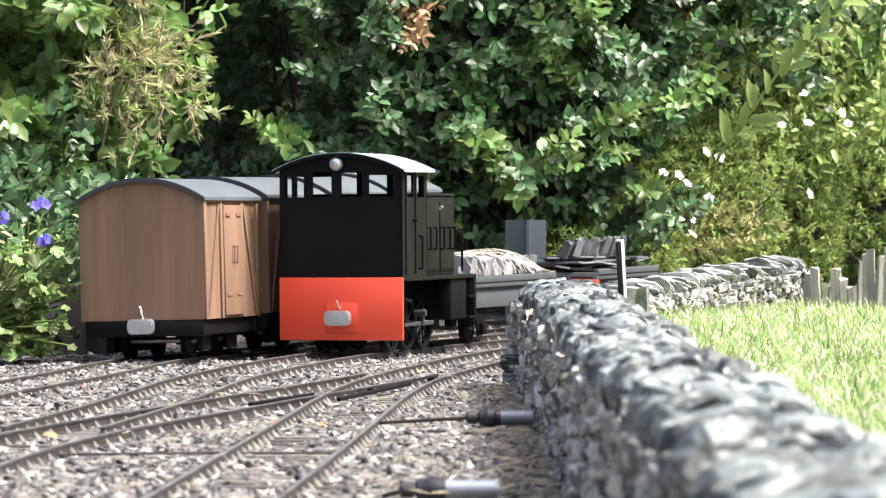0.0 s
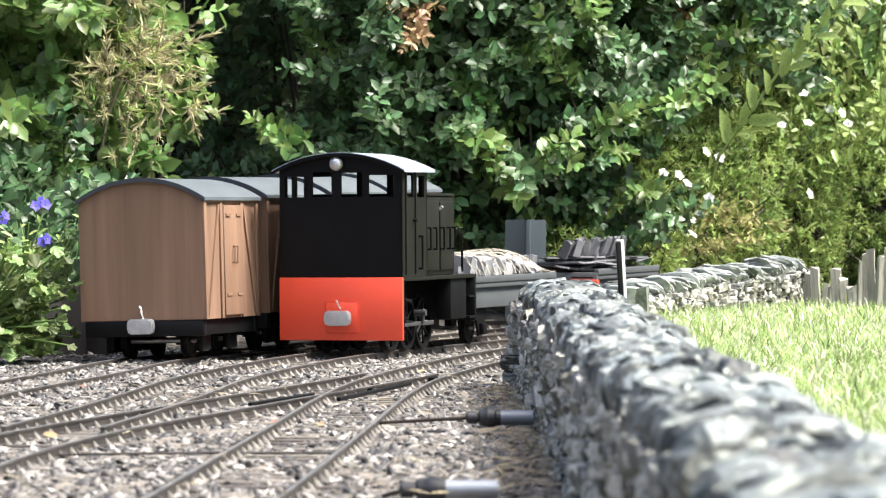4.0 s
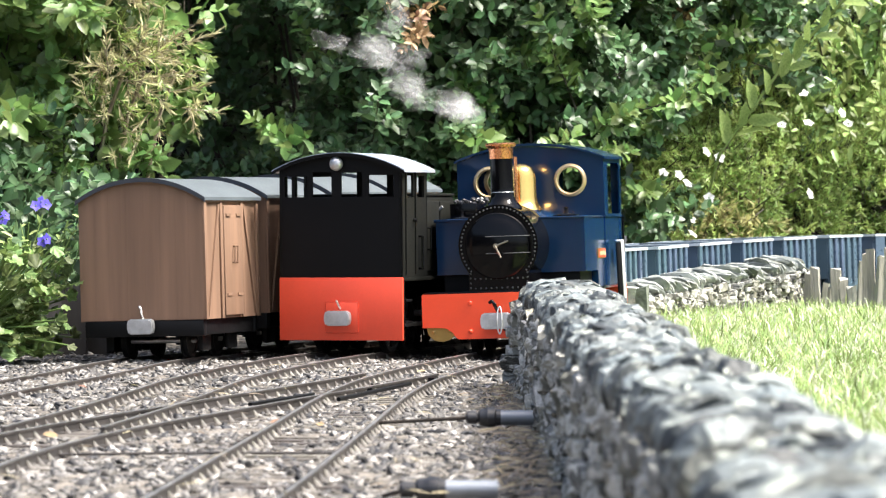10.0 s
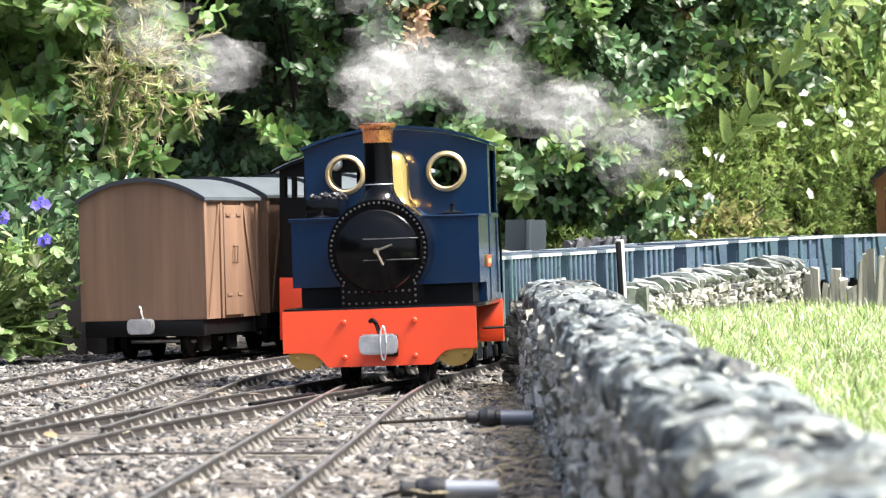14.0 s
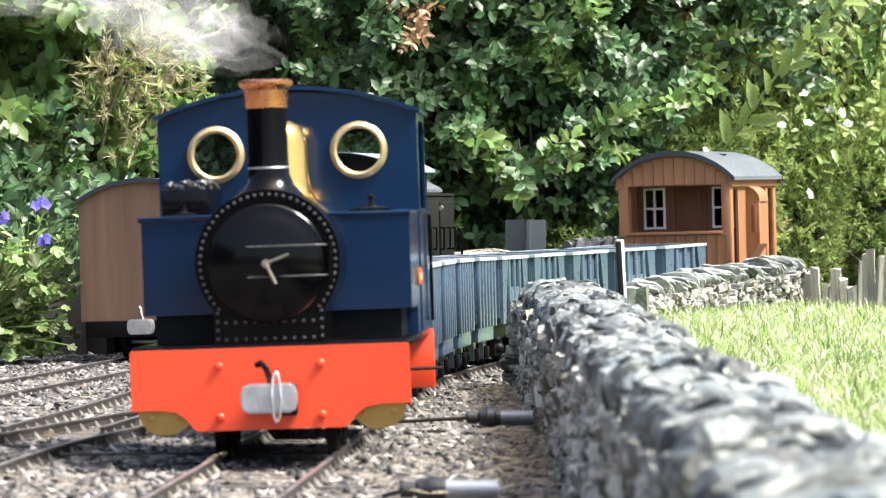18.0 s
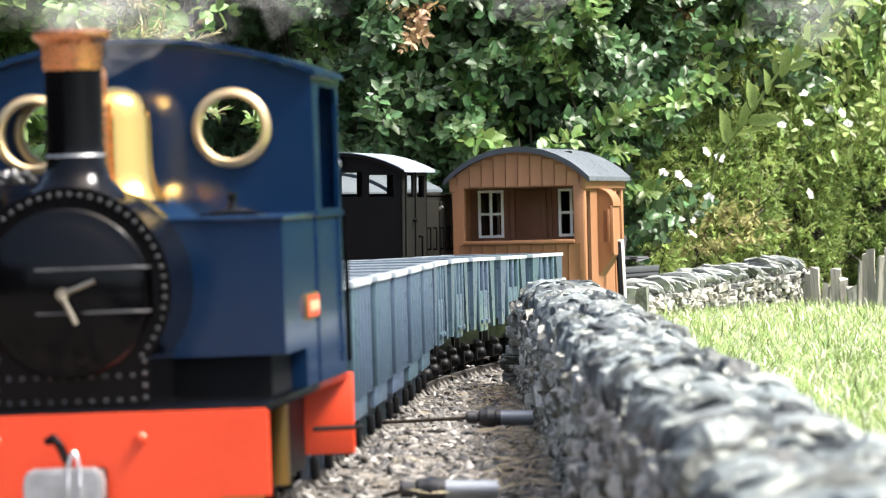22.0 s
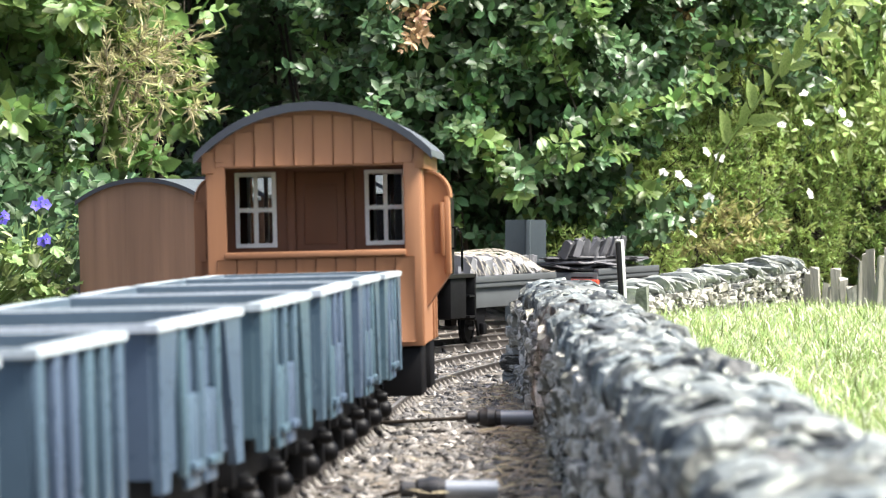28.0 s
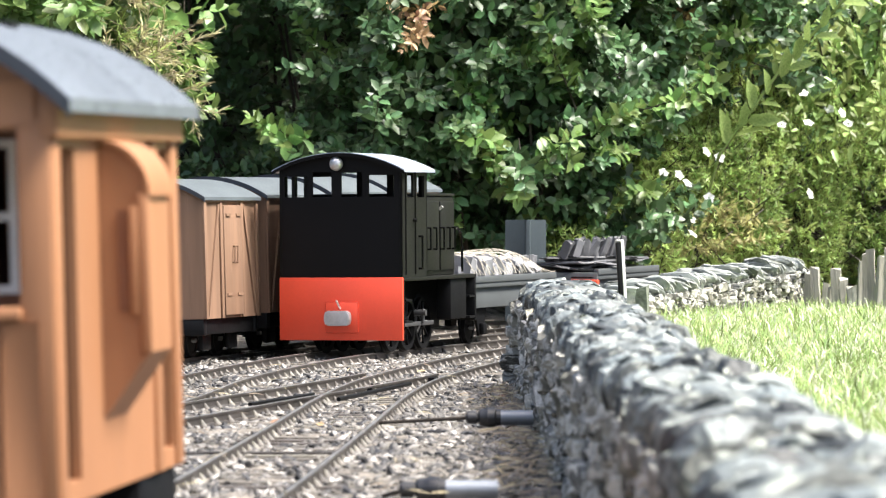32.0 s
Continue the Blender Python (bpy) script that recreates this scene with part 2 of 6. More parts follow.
sl(s_up.outputs[0], s_di.inputs["Normal"])
sl(s_up.outputs[0], s_tl.inputs["Normal"])
sl(s_ramp.outputs[0], s_mx.inputs[0])
sl(s_tr.outputs[0], s_mx.inputs[1])
sl(s_m2.outputs[0], s_mx.inputs[2])
sl(s_mx.outputs[0], sn["Material Output"].inputs[0])
sn.remove(sn["Principled BSDF"])
GLASS = bpy.data.materials.new("window_glass")
GLASS.use_nodes = True
gb = GLASS.node_tree.nodes["Principled BSDF"]
gb.inputs["Transmission Weight"].default_value, gb.inputs["Roughness"].default_value, gb.inputs["IOR"].default_value = 1.0, 0.03, 1.02


# ---- shapes, in millimetres ----
def box(bm, x0, x1, y0, y1, z0, z1, bevel=0.0):
    r = bmesh.ops.create_cube(bm, size=1)
    for v in r["verts"]:
        v.co = Vector((x0 + (v.co.x + 0.5) * (x1 - x0), y0 + (v.co.y + 0.5) * (y1 - y0), z0 + (v.co.z + 0.5) * (z1 - z0)))
    if bevel:
        es = list({e for v in r["verts"] for e in v.link_edges})
        bmesh.ops.bevel(bm, geom=es, offset=bevel, segments=2, affect="EDGES", profile=0.5)
    return bm


def rod(bm, a, b, r, seg=12, r2=None):
    a, b = Vector(a), Vector(b)
    d = b - a
    m = Matrix.Translation((a + b) / 2) @ d.to_track_quat("Z", "Y").to_matrix().to_4x4()
    bmesh.ops.create_cone(bm, cap_ends=True, segments=seg, radius1=r, radius2=r if r2 is None else r2, depth=d.length, matrix=m)
    return bm


def bent(bm, pts, r, seg=8):
    for a, b in zip(pts, pts[1:]):
        rod(bm, a, b, r, seg)
    for p in pts[1:-1]:
        bmesh.ops.create_uvsphere(bm, u_segments=seg, v_segments=6, radius=r, matrix=Matrix.Translation(p))
    return bm


def lathe(bm, profile, m=None, seg=28):
    """A turned shape: profile of (radius, height) about z, moved by m."""
    rings = []
    for r, z in profile:
        rings.append([bm.verts.new((r * math.cos(2 * math.pi * i / seg), r * math.sin(2 * math.pi * i / seg), z)) for i in range(seg)])
    for a, b in zip(rings, rings[1:]):
        for i in range(seg):
            bm.faces.new((a[i], a[(i + 1) % seg], b[(i + 1) % seg], b[i]))
    for ring, flip in () if profile[0] == profile[-1] else ((rings[0], True), (rings[-1], False)):
        if (Vector(ring[0].co) - Vector(ring[seg // 2].co)).length > 0.01:
            bm.faces.new(ring[::-1] if flip else ring)
    if m is not None:
        bmesh.ops.transform(bm, matrix=m, verts=[v for r in rings for v in r])
    return bm


def prism(bm, outline, axis, a, b):
    """An outline of 2D points pushed from a to b along x, y or z."""
    def at(p, t):
        return {"x": (t, p[0], p[1]), "y": (p[0], t, p[1]), "z": (p[0], p[1], t)}[axis]
    v0, v1 = [bm.verts.new(at(p, a)) for p in outline], [bm.verts.new(at(p, b)) for p in outline]
    n = len(outline)
    bm.faces.new(v0[::-1])
    bm.faces.new(v1)
    for i in range(n):
        bm.faces.new((v0[i], v0[(i + 1) % n], v1[(i + 1) % n], v1[i]))
    bmesh.ops.recalc_face_normals(bm, faces=bm.faces)
    return bm


def circle(x, y, r, n=32):
    return [(x + r * math.cos(2 * math.pi * i / n), y + r * math.sin(2 * math.pi * i / n)) for i in range(n)]


def rect(x0, x1, y0, y1):
    return [(x0, y0), (x1, y0), (x1, y1), (x0, y1)]


def plate(bm, outline, holes, thick, m):
    """A sheet with holes cut through it, drawn in xy, thick along z, moved by m."""
    cu = bpy.data.curves.new("sheet", "CURVE")
    cu.dimensions, cu.fill_mode, cu.extrude = "2D", "BOTH", thick / 2
    for loop in (outline, *holes):
        sp = cu.splines.new("POLY")
        sp.points.add(len(loop) - 1)
        for p, q in zip(sp.points, loop):
            p.co = (q[0], q[1], 0, 1)
        sp.use_cyclic_u = True
    ob = bpy.data.objects.new("sheet", cu)
    me = bpy.data.meshes.new_from_object(ob)
    me.transform(m)
    bm.from_mesh(me)
    bmesh.ops.remove_doubles(bm, verts=bm.verts, dist=0.002)
    bpy.data.objects.remove(ob)
    bpy.data.curves.remove(cu)
    bpy.data.meshes.remove(me)
    return bm


def upright(y):
    """Puts a sheet drawn in xy upright across the track, at y."""
    return Matrix.Translation((0, y, 0)) @ Matrix.Rotation(radians(90), 4, "X")


def sideways(x):
    """Puts a sheet drawn in (y, z) upright along the track, at x."""
    return Matrix(((0, 0, 1, x), (1, 0, 0, 0), (0, 1, 0, 0), (0, 0, 0, 1)))


def mesh_of(bm, mat, smooth=35):
    me = bpy.data.meshes.new("mesh")
    bmesh.ops.scale(bm, vec=(MM, MM, MM), verts=bm.verts)
    bm.to_mesh(me)
    bm.free()
    me.materials.append(mat)
    if smooth:
        me.shade_smooth()
        me.set_sharp_from_angle(angle=radians(smooth))
    return me


def part(name, bm, mat, parent, label="", smooth=35):
    ob = new(name, mesh_of(bm, mat, smooth))
    ob.parent = parent
    if label:
        ob["label"] = label
    return ob


def thing(name, label, category, group="", kind="", m=None):
    ob = new(name)
    ob.empty_display_size = 0.01
    tagged(ob, label, category, group, kind)
    if m is not None:
        ob.matrix_basis = m
    return ob


def B():
    return bmesh.new()


def spread_mesh(name, verts, faces, mats, mat, smooth=True):
    """One mesh of many copies of a small shape, one for each 3x4 matrix."""
    v, k = np.asarray(verts, float), len(verts)
    mats = np.asarray(mats, float)
    allv = (np.einsum("nij,kj->nki", mats[:, :, :3], v) + mats[:, None, :, 3]).reshape(-1, 3)
    size = len(faces[0])
    fs = (np.asarray(faces)[None] + (np.arange(len(mats)) * k)[:, None, None]).reshape(-1, size)
    me = bpy.data.meshes.new(name)
    me.vertices.add(len(allv))
    me.vertices.foreach_set("co", allv.ravel())
    me.loops.add(fs.size)
    me.loops.foreach_set("vertex_index", fs.ravel().astype(np.int32))
    me.polygons.add(len(fs))
    me.polygons.foreach_set("loop_start", np.arange(0, fs.size, size, dtype=np.int32))
    me.polygons.foreach_set("loop_total", np.full(len(fs), size, dtype=np.int32))
    me.update(calc_edges=True)
    me.materials.append(mat)
    if smooth:
        me.shade_smooth()
    return me


def turns(n, tilt=1.0):
    """n random turns; tilt 0 keeps z upright."""
    a, b, c = rng.uniform(0, 6.283, n), rng.normal(0, tilt, n), rng.normal(0, tilt, n)
    ca, sa, cb, sb, cc, sc = np.cos(a), np.sin(a), np.cos(b), np.sin(b), np.cos(c), np.sin(c)
    z, o = np.zeros(n), np.ones(n)
    rz = np.array([[ca, -sa, z], [sa, ca, z], [z, z, o]]).transpose(2, 0, 1)
    rx = np.array([[o, z, z], [z, cb, -sb], [z, sb, cb]]).transpose(2, 0, 1)
    ry = np.array([[cc, z, sc], [z, o, z], [-sc, z, cc]]).transpose(2, 0, 1)
    return rz @ rx @ ry

# ---- the plan: track centre lines, in millimetres (x, y) ----
MAIN = [(-470, -1700), (-343, -700), (-280, -200), (-217, 300), (-168, 700), (-130.5, 1000), (-96, 1300), (-76, 1600), (-58.5, 2000), (-41.5, 2400), (-17.5, 2700),
        (23.7, 3000), (74.8, 3250), (142.5, 3500), (225.5, 3750), (320, 4000), (504, 4400), (749, 4800), (1073, 5200), (1500, 5560),
        (2050, 5850), (2700, 6050), (3500, 6150)]
BRANCH = [(-205, 1500), (-202, 1640), (-193, 1790), (-178, 1930), (-155, 2060), (-128, 2190), (-102, 2320), (-72, 2460), (-45, 2600), (-22, 2740)]
SIDING = [(-200, 1660), (-193, 1850), (-183, 2010), (-168, 2200), (-156, 2400), (-146, 2600), (-132, 2760), (-112, 2930), (-81, 3096), (-36, 3241),
          (32, 3432), (120, 3660), (230, 3900)]
VANROAD = [(-300, 2150), (-277, 2420), (-260, 2573), (-246, 2700), (-235, 2830), (-225, 2960), (-206, 3085), (-165, 3200), (-121, 3320), (-40, 3540), (60, 3790), (150, 4000)]


def height(y):
    """Height of the rail tops along the line, mm."""
    return float(np.interp(y, [0, 900, 1180, 1350, 1600, 1750, 1900, 2550, 2900, 3200, 3500, 3770, 4020, 4400], [-8.5, -5.0, -2.6, -1.5, -1.0, -1.3, -2.2, -5, -7.5, -8, -7, -4, -2, -1]))


def smooth_line(pts, step=2.0):
    """An even run of points through the given ones."""
    p = [np.array(q, float) for q in pts]
    p = [2 * p[0] - p[1], *p, 2 * p[-1] - p[-2]]
    out = []
    for a, b, c, d in zip(p, p[1:], p[2:], p[3:]):
        for i in range(60):
            t = i / 60
            out.append(0.5 * (2 * b + (c - a) * t + (2 * a - 5 * b + 4 * c - d) * t * t + (3 * b - a - 3 * c + d) * t ** 3))
    out.append(p[-2])
    out = np.array(out)
    run = np.concatenate([[0], np.cumsum(np.hypot(*np.diff(out, axis=0).T))])
    s = np.arange(0, run[-1], step)
    return np.stack([np.interp(s, run, out[:, 0]), np.interp(s, run, out[:, 1])], 1), s


main_line, main_s = smooth_line(MAIN)
main_s = main_s - np.interp(300, main_line[:, 1], main_s)


def on_line(line, run, s):
    return np.array([np.interp(s, run, line[:, 0]), np.interp(s, run, line[:, 1])])


def stand(line, run, s, length, lean=0.0, drop=0.0):
    """The pose of a vehicle whose front is at s: it rests on two points of the line."""
    a, b = on_line(line, run, s + 0.2 * length), on_line(line, run, s + 0.8 * length)
    d = (b - a) / np.hypot(*(b - a))
    front = a - d * 0.2 * length
    za, zb = height(a[1]), height(b[1])
    pitch = math.degrees(math.atan2(zb - za, 0.6 * length))
    return pose(front[0] * MM, front[1] * MM, (za - (zb - za) / 3 + drop) * MM, pitch, lean, -math.degrees(math.atan2(d[0], d[1])))


def shape_noise(x, y, scale, seed=0):
    return noise.noise(Vector((x * scale, y * scale, seed * 7.3)))


# ---- ground ----
def bank(x, y):
    """Ground height in mm: track bed, a rising bank under the hedge."""
    z = height(y) - 6.0
    edge = np.interp(x, [-900, -330, -220, -100, 100, 300, 600, 1200], [3150, 3230, 3440, 3720, 4010, 4330, 4700, 5400])
    z += float(np.clip((y - edge) / 260, 0, 1)) * 62
    return z + 2.2 * shape_noise(x, y, 0.02) + 1.2 * shape_noise(x, y, 0.07, 3)


def ground():
    xs = np.concatenate([[-400000, -40000, -6000, -2500], np.arange(-1300, 1310, 26), [2500, 6000, 40000, 400000]])
    ys = np.concatenate([[-400000, -40000, -6000, -1500], np.arange(-400, 1200, 80), np.arange(1200, 4800, 20), np.arange(4800, 6000, 80), [9000, 40000, 400000]])
    bm = B()
    grid = [[bm.verts.new((x, y, bank(x, y))) for x in xs] for y in ys]
    for a, b in zip(grid, grid[1:]):
        for i in range(len(xs) - 1):
            bm.faces.new((a[i], a[i + 1], b[i + 1], b[i]))
    ob = new("ground", mesh_of(bm, SOIL, 0))
    ob.data.shade_smooth()
    tagged(ob, "grey-brown gritty soil and ballast bed of a garden railway", "ground", kind="structure")
    return ob


ground()

CHIP_V = [(0.55, 0.1, -0.05), (-0.1, 0.45, 0.0), (-0.5, -0.1, -0.05), (0.1, -0.38, -0.02), (0.3, 0.0, 0.17), (-0.24, 0.1, 0.2)]
CHIP_F = [(0, 1, 4), (1, 5, 4), (1, 2, 5), (2, 3, 5), (3, 4, 5), (3, 0, 4), (0, 3, 2), (0, 2, 1)]


def chippings(name, n, x0, x1, y0, y1, lo, hi, label):
    x, y = rng.uniform(x0, x1, n), rng.uniform(y0, y1, n)
    keep = [i for i in range(n) if not (x[i] > 38 and y[i] < 2680)]
    x, y = x[keep], y[keep]
    n = len(x)
    size = lo + (hi - lo) * rng.random(n) ** 2.2
    r = turns(n, 0.42) * (size[:, None, None] * np.stack([np.ones(n), rng.uniform(0.5, 1, n), rng.uniform(0.25, 0.95, n)], 1)[:, None, :])
    z = np.array([bank(a, b) for a, b in zip(x, y)]) - 0.05 * size
    m = np.concatenate([r, np.stack([x, y, z], 1)[:, :, None]], 2)
    m *= MM
    ob = new(name, spread_mesh(name, CHIP_V, CHIP_F, m, BALLAST, smooth=False))
    return tagged(ob, label, "ballast", kind="stuff")


chippings("ballast", 46000, -380, 130, 1250, 3350, 2.4, 11.5, "loose grey and beige slate chippings between the rails")
chippings("gravel", 2600, -420, 130, 1300, 3350, 6.0, 12.5, "larger flat slate chips scattered over the track bed")


# ---- tracks ----
def track(name, pts, label, s_from, s_to, drop=0.0, left=(0, 1e9), right=(0, 1e9)):
    line, run = smooth_line(pts)
    road = thing(name, label, "railway track", "garden railway tracks", "structure")
    idx = np.where((run >= s_from) & (run <= s_to))[0][::6]
    tang = np.gradient(line, axis=0)
    tang /= np.hypot(tang[:, 0], tang[:, 1])[:, None]
    prof = [(-1.9, -6), (1.9, -6), (1.9, -5), (0.6, -4.4), (0.6, -1.6), (1.2, -1.2), (1.2, -0.2), (0.9, 0), (-0.9, 0), (-1.2, -0.2), (-1.2, -1.2), (-0.6, -1.6), (-0.6, -4.4), (-1.9, -5)]
    for side, (lo, hi) in ((-23.6, left), (23.6, right)):
        bm = B()
        rings = []
        for i in idx:
            if not lo <= run[i] <= hi:
                continue
            c, t = line[i], tang[i]
            rings.append([bm.verts.new((c[0] + (side + a) * t[1], c[1] - (side + a) * t[0], height(c[1]) + drop + b)) for a, b in prof])
        for a, b in zip(rings, rings[1:]):
            for k in range(len(prof)):
                bm.faces.new((a[k], a[(k + 1) % len(prof)], b[(k + 1) % len(prof)], b[k]))
        bm.faces.new(rings[0])
        bm.faces.new(rings[-1][::-1])
        bmesh.ops.recalc_face_normals(bm, faces=bm.faces)
        for f in bm.faces:
            f.material_index = 1 if f.normal.z > 0.85 and f.calc_center_median().z > height(f.calc_center_median().y) + drop - 0.5 else 0
        part("rail", bm, RAIL, road).data.materials.append(RAILTOP)
    wood = mesh_of(box(B(), -38, 38, -4.6, 4.6, -11, -5.4, 0.5), SLEEPER)
    chairs = []
    for s in np.arange(s_from + 5, s_to - 5, 26.5):
        c = on_line(line, run, s)
        t = on_line(tang, run, s)
        ang = -math.atan2(t[0], t[1])
        z = height(c[1]) + drop
        ob = new("sleeper", wood)
        ob.parent = road
        ob.matrix_basis = pose(c[0] * MM, c[1] * MM, z * MM, 0, 0, math.degrees(ang) + rng.uniform(-2, 2))
        for off, ok in ((-23.6, left), (23.6, right)):
            if not ok[0] <= s <= ok[1]:
                continue
            for sgn in (-1, 1):
                w = Matrix.Translation((c[0], c[1], z)) @ Matrix.Rotation(ang, 4, "Z") @ Matrix.Translation((off, 0, 0)) @ Matrix.Diagonal((sgn, 1, 1, 1))
                chairs.append(np.array(w)[:3] * MM)
    v = [(1.0, -1.3, -5.6), (4.4, -1.4, -5.6), (4.4, 1.4, -5.6), (1.0, 1.3, -5.6), (0.7, -0.8, -1.6), (2.3, -0.9, -3.2), (2.3, 0.9, -3.2), (0.7, 0.8, -1.6)]
    fc = [(0, 1, 5, 4), (1, 2, 6, 5), (2, 3, 7, 6), (3, 0, 4, 7), (4, 5, 6, 7)]
    ob = new("chairs", spread_mesh("chairs", v, fc, chairs, CHAIR, smooth=False))
    ob.parent = road
    ob["kind"] = "stuff"
    return road


main_zero = float(np.interp(300, smooth_line(MAIN)[0][:, 1], smooth_line(MAIN)[1]))
track("main_track", MAIN, "weathered model railway track, brown rails on dark sleepers", main_zero - 150, main_zero + 4700)
track("branch_track", BRANCH, "turnout track branching off the main line", 0, 1230)
track("siding_track", SIDING, "rusty siding track under the black diesel engine", 330, 2450)
track("van_road_track", VANROAD, "rusty siding track under the brown vans", 0, 1980, -2.0)


def turnout_ironwork():
    """Check rails, crossing blocks and the rod that throws the points."""
    iron = thing("turnout_ironwork", "dark check rails and crossing blocks of the turnout", "railway fittings", kind="structure")
    for a, b in (((-104, 2270), (-74, 2400)), ((-58, 2335), (-20, 2560))):
        bm = B()
        for k in range(5):
            p, q = Vector(a).lerp(Vector(b), k / 5), Vector(a).lerp(Vector(b), (k + 1) / 5)
            rod(bm, (p.x, p.y, height(p.y) - 1.6), (q.x, q.y, height(q.y) - 1.6), 1.3, 6)
        part("check_rail", bm, SOOT, iron)
    for x, y, w in ((-6, 2650, 7), (-44, 2480, 5)):
        z = height(y)
        part("crossing_block", prism(B(), [(x - w / 2, y - 6), (x + w / 2, y - 8), (x + w / 3, y + 7), (x - w / 3, y + 9)], "z", z - 6, z - 0.8), SOOT, iron)
    part("point_rod", bent(B(), [(-170, 1818, -5.5), (-100, 1824, -5), (-44, 1830, -5.5)], 0.55, 6), RAIL, iron)


turnout_ironwork()


# ---- dry stone walls ----
def rounded_slab(seed, jitter=0.09, ball=0.6):
    """A weathered slab with rounded corners in a unit box."""
    bm = B()
    bmesh.ops.create_cube(bm, size=1)
    bmesh.ops.subdivide_edges(bm, edges=bm.edges, cuts=2, use_grid_fill=True)
    for v in bm.verts:
        n = noise.noise_vector(v.co * 1.9 + Vector((seed * 2.7, 4.0, seed)))
        v.co = v.co.lerp(v.co.normalized() * 0.56, ball) + jitter * n
    me = bpy.data.meshes.new("slab")
    bm.to_mesh(me)
    bm.free()
    me.shade_smooth()
    me.set_sharp_from_angle(angle=radians(62))
    return me


def rubble(seed):
    bm = B()
    bmesh.ops.create_cube(bm, size=1)
    bmesh.ops.subdivide_edges(bm, edges=bm.edges, cuts=1, use_grid_fill=True)
    for v in bm.verts:
        n = noise.noise_vector(v.co * 1.7 + Vector((seed * 3.1, seed, 0)))
        v.co = v.co * (0.86 if v.co.length > 0.8 else 1.0) + 0.15 * n
    me = bpy.data.meshes.new("stone")
    bm.to_mesh(me)
    bm.free()
    me.shade_smooth()
    me.set_sharp_from_angle(angle=radians(28))
    return me


STONES = []
for k in range(10):
    STONES.append(rubble(k) if k % 2 else rounded_slab(k, 0.13, 0.4))
    STONES[-1].materials.append(STONE)
def slate_slab(seed, mat, sides=10):
    """A split slate in a unit box, thin along x, with an uneven rounded outline and chipped edges."""
    bm = B()
    rings = []
    for x, grow in ((-0.5, 0.68), (-0.2, 0.95), (0.2, 0.97), (0.5, 0.72)):
        ring = []
        for i in range(sides):
            a = 2 * math.pi * (i + 0.5) / sides
            r = 0.5 / max(abs(math.cos(a)), abs(math.sin(a))) ** 0.62
            r *= grow * (1 + 0.26 * noise.noise(Vector((math.cos(a) * 1.3, math.sin(a) * 1.3, seed * 5.1))))
            ring.append(bm.verts.new((x + 0.22 * noise.noise(Vector((i * 0.9, x * 3, seed * 3.3))), r * math.cos(a), r * math.sin(a))))
        rings.append(ring)
    for a, b in zip(rings, rings[1:]):
        for i in range(sides):
            bm.faces.new((a[i], a[(i + 1) % sides], b[(i + 1) % sides], b[i]))
    bm.faces.new(rings[0][::-1])
    bm.faces.new(rings[-1])
    bmesh.ops.triangulate(bm, faces=[f for f in bm.faces if len(f.verts) > 4])
    bmesh.ops.recalc_face_normals(bm, faces=bm.faces)
    me = bpy.data.meshes.new("slab")
    bm.to_mesh(me)
    bm.free()
    me.shade_smooth()
    me.set_sharp_from_angle(angle=radians(46))
    me.materials.append(mat)
    return me


COPES = [slate_slab(k, COPE) for k in range(12)]
PALE_COPES = [slate_slab(30 + k, PALE_COPE) for k in range(10)]


def joined(name, parent, meshes, mats, mat):
    """The stones past those that can be told apart, in one mesh."""
    shapes = []
    for me in meshes:
        shapes.append((np.array([(*v.co, 1.0) for v in me.vertices]), np.array([p.vertices[:] for p in me.polygons])))
    verts, faces, at = [], [], 0
    for k, m in enumerate(mats):
        v, f = shapes[k % len(shapes)]
        verts.append(v @ np.array(m)[:3].T)
        faces.append(f + at)
        at += len(v)
    me = bpy.data.meshes.new(name)
    me.from_pydata(np.concatenate(verts).tolist(), [], np.concatenate(faces).tolist())
    me.shade_smooth()
    me.set_sharp_from_angle(angle=radians(32))
    me.materials.append(mat)
    ob = new(name, me)
    ob.parent = parent
    ob["kind"] = "stuff"
    return ob


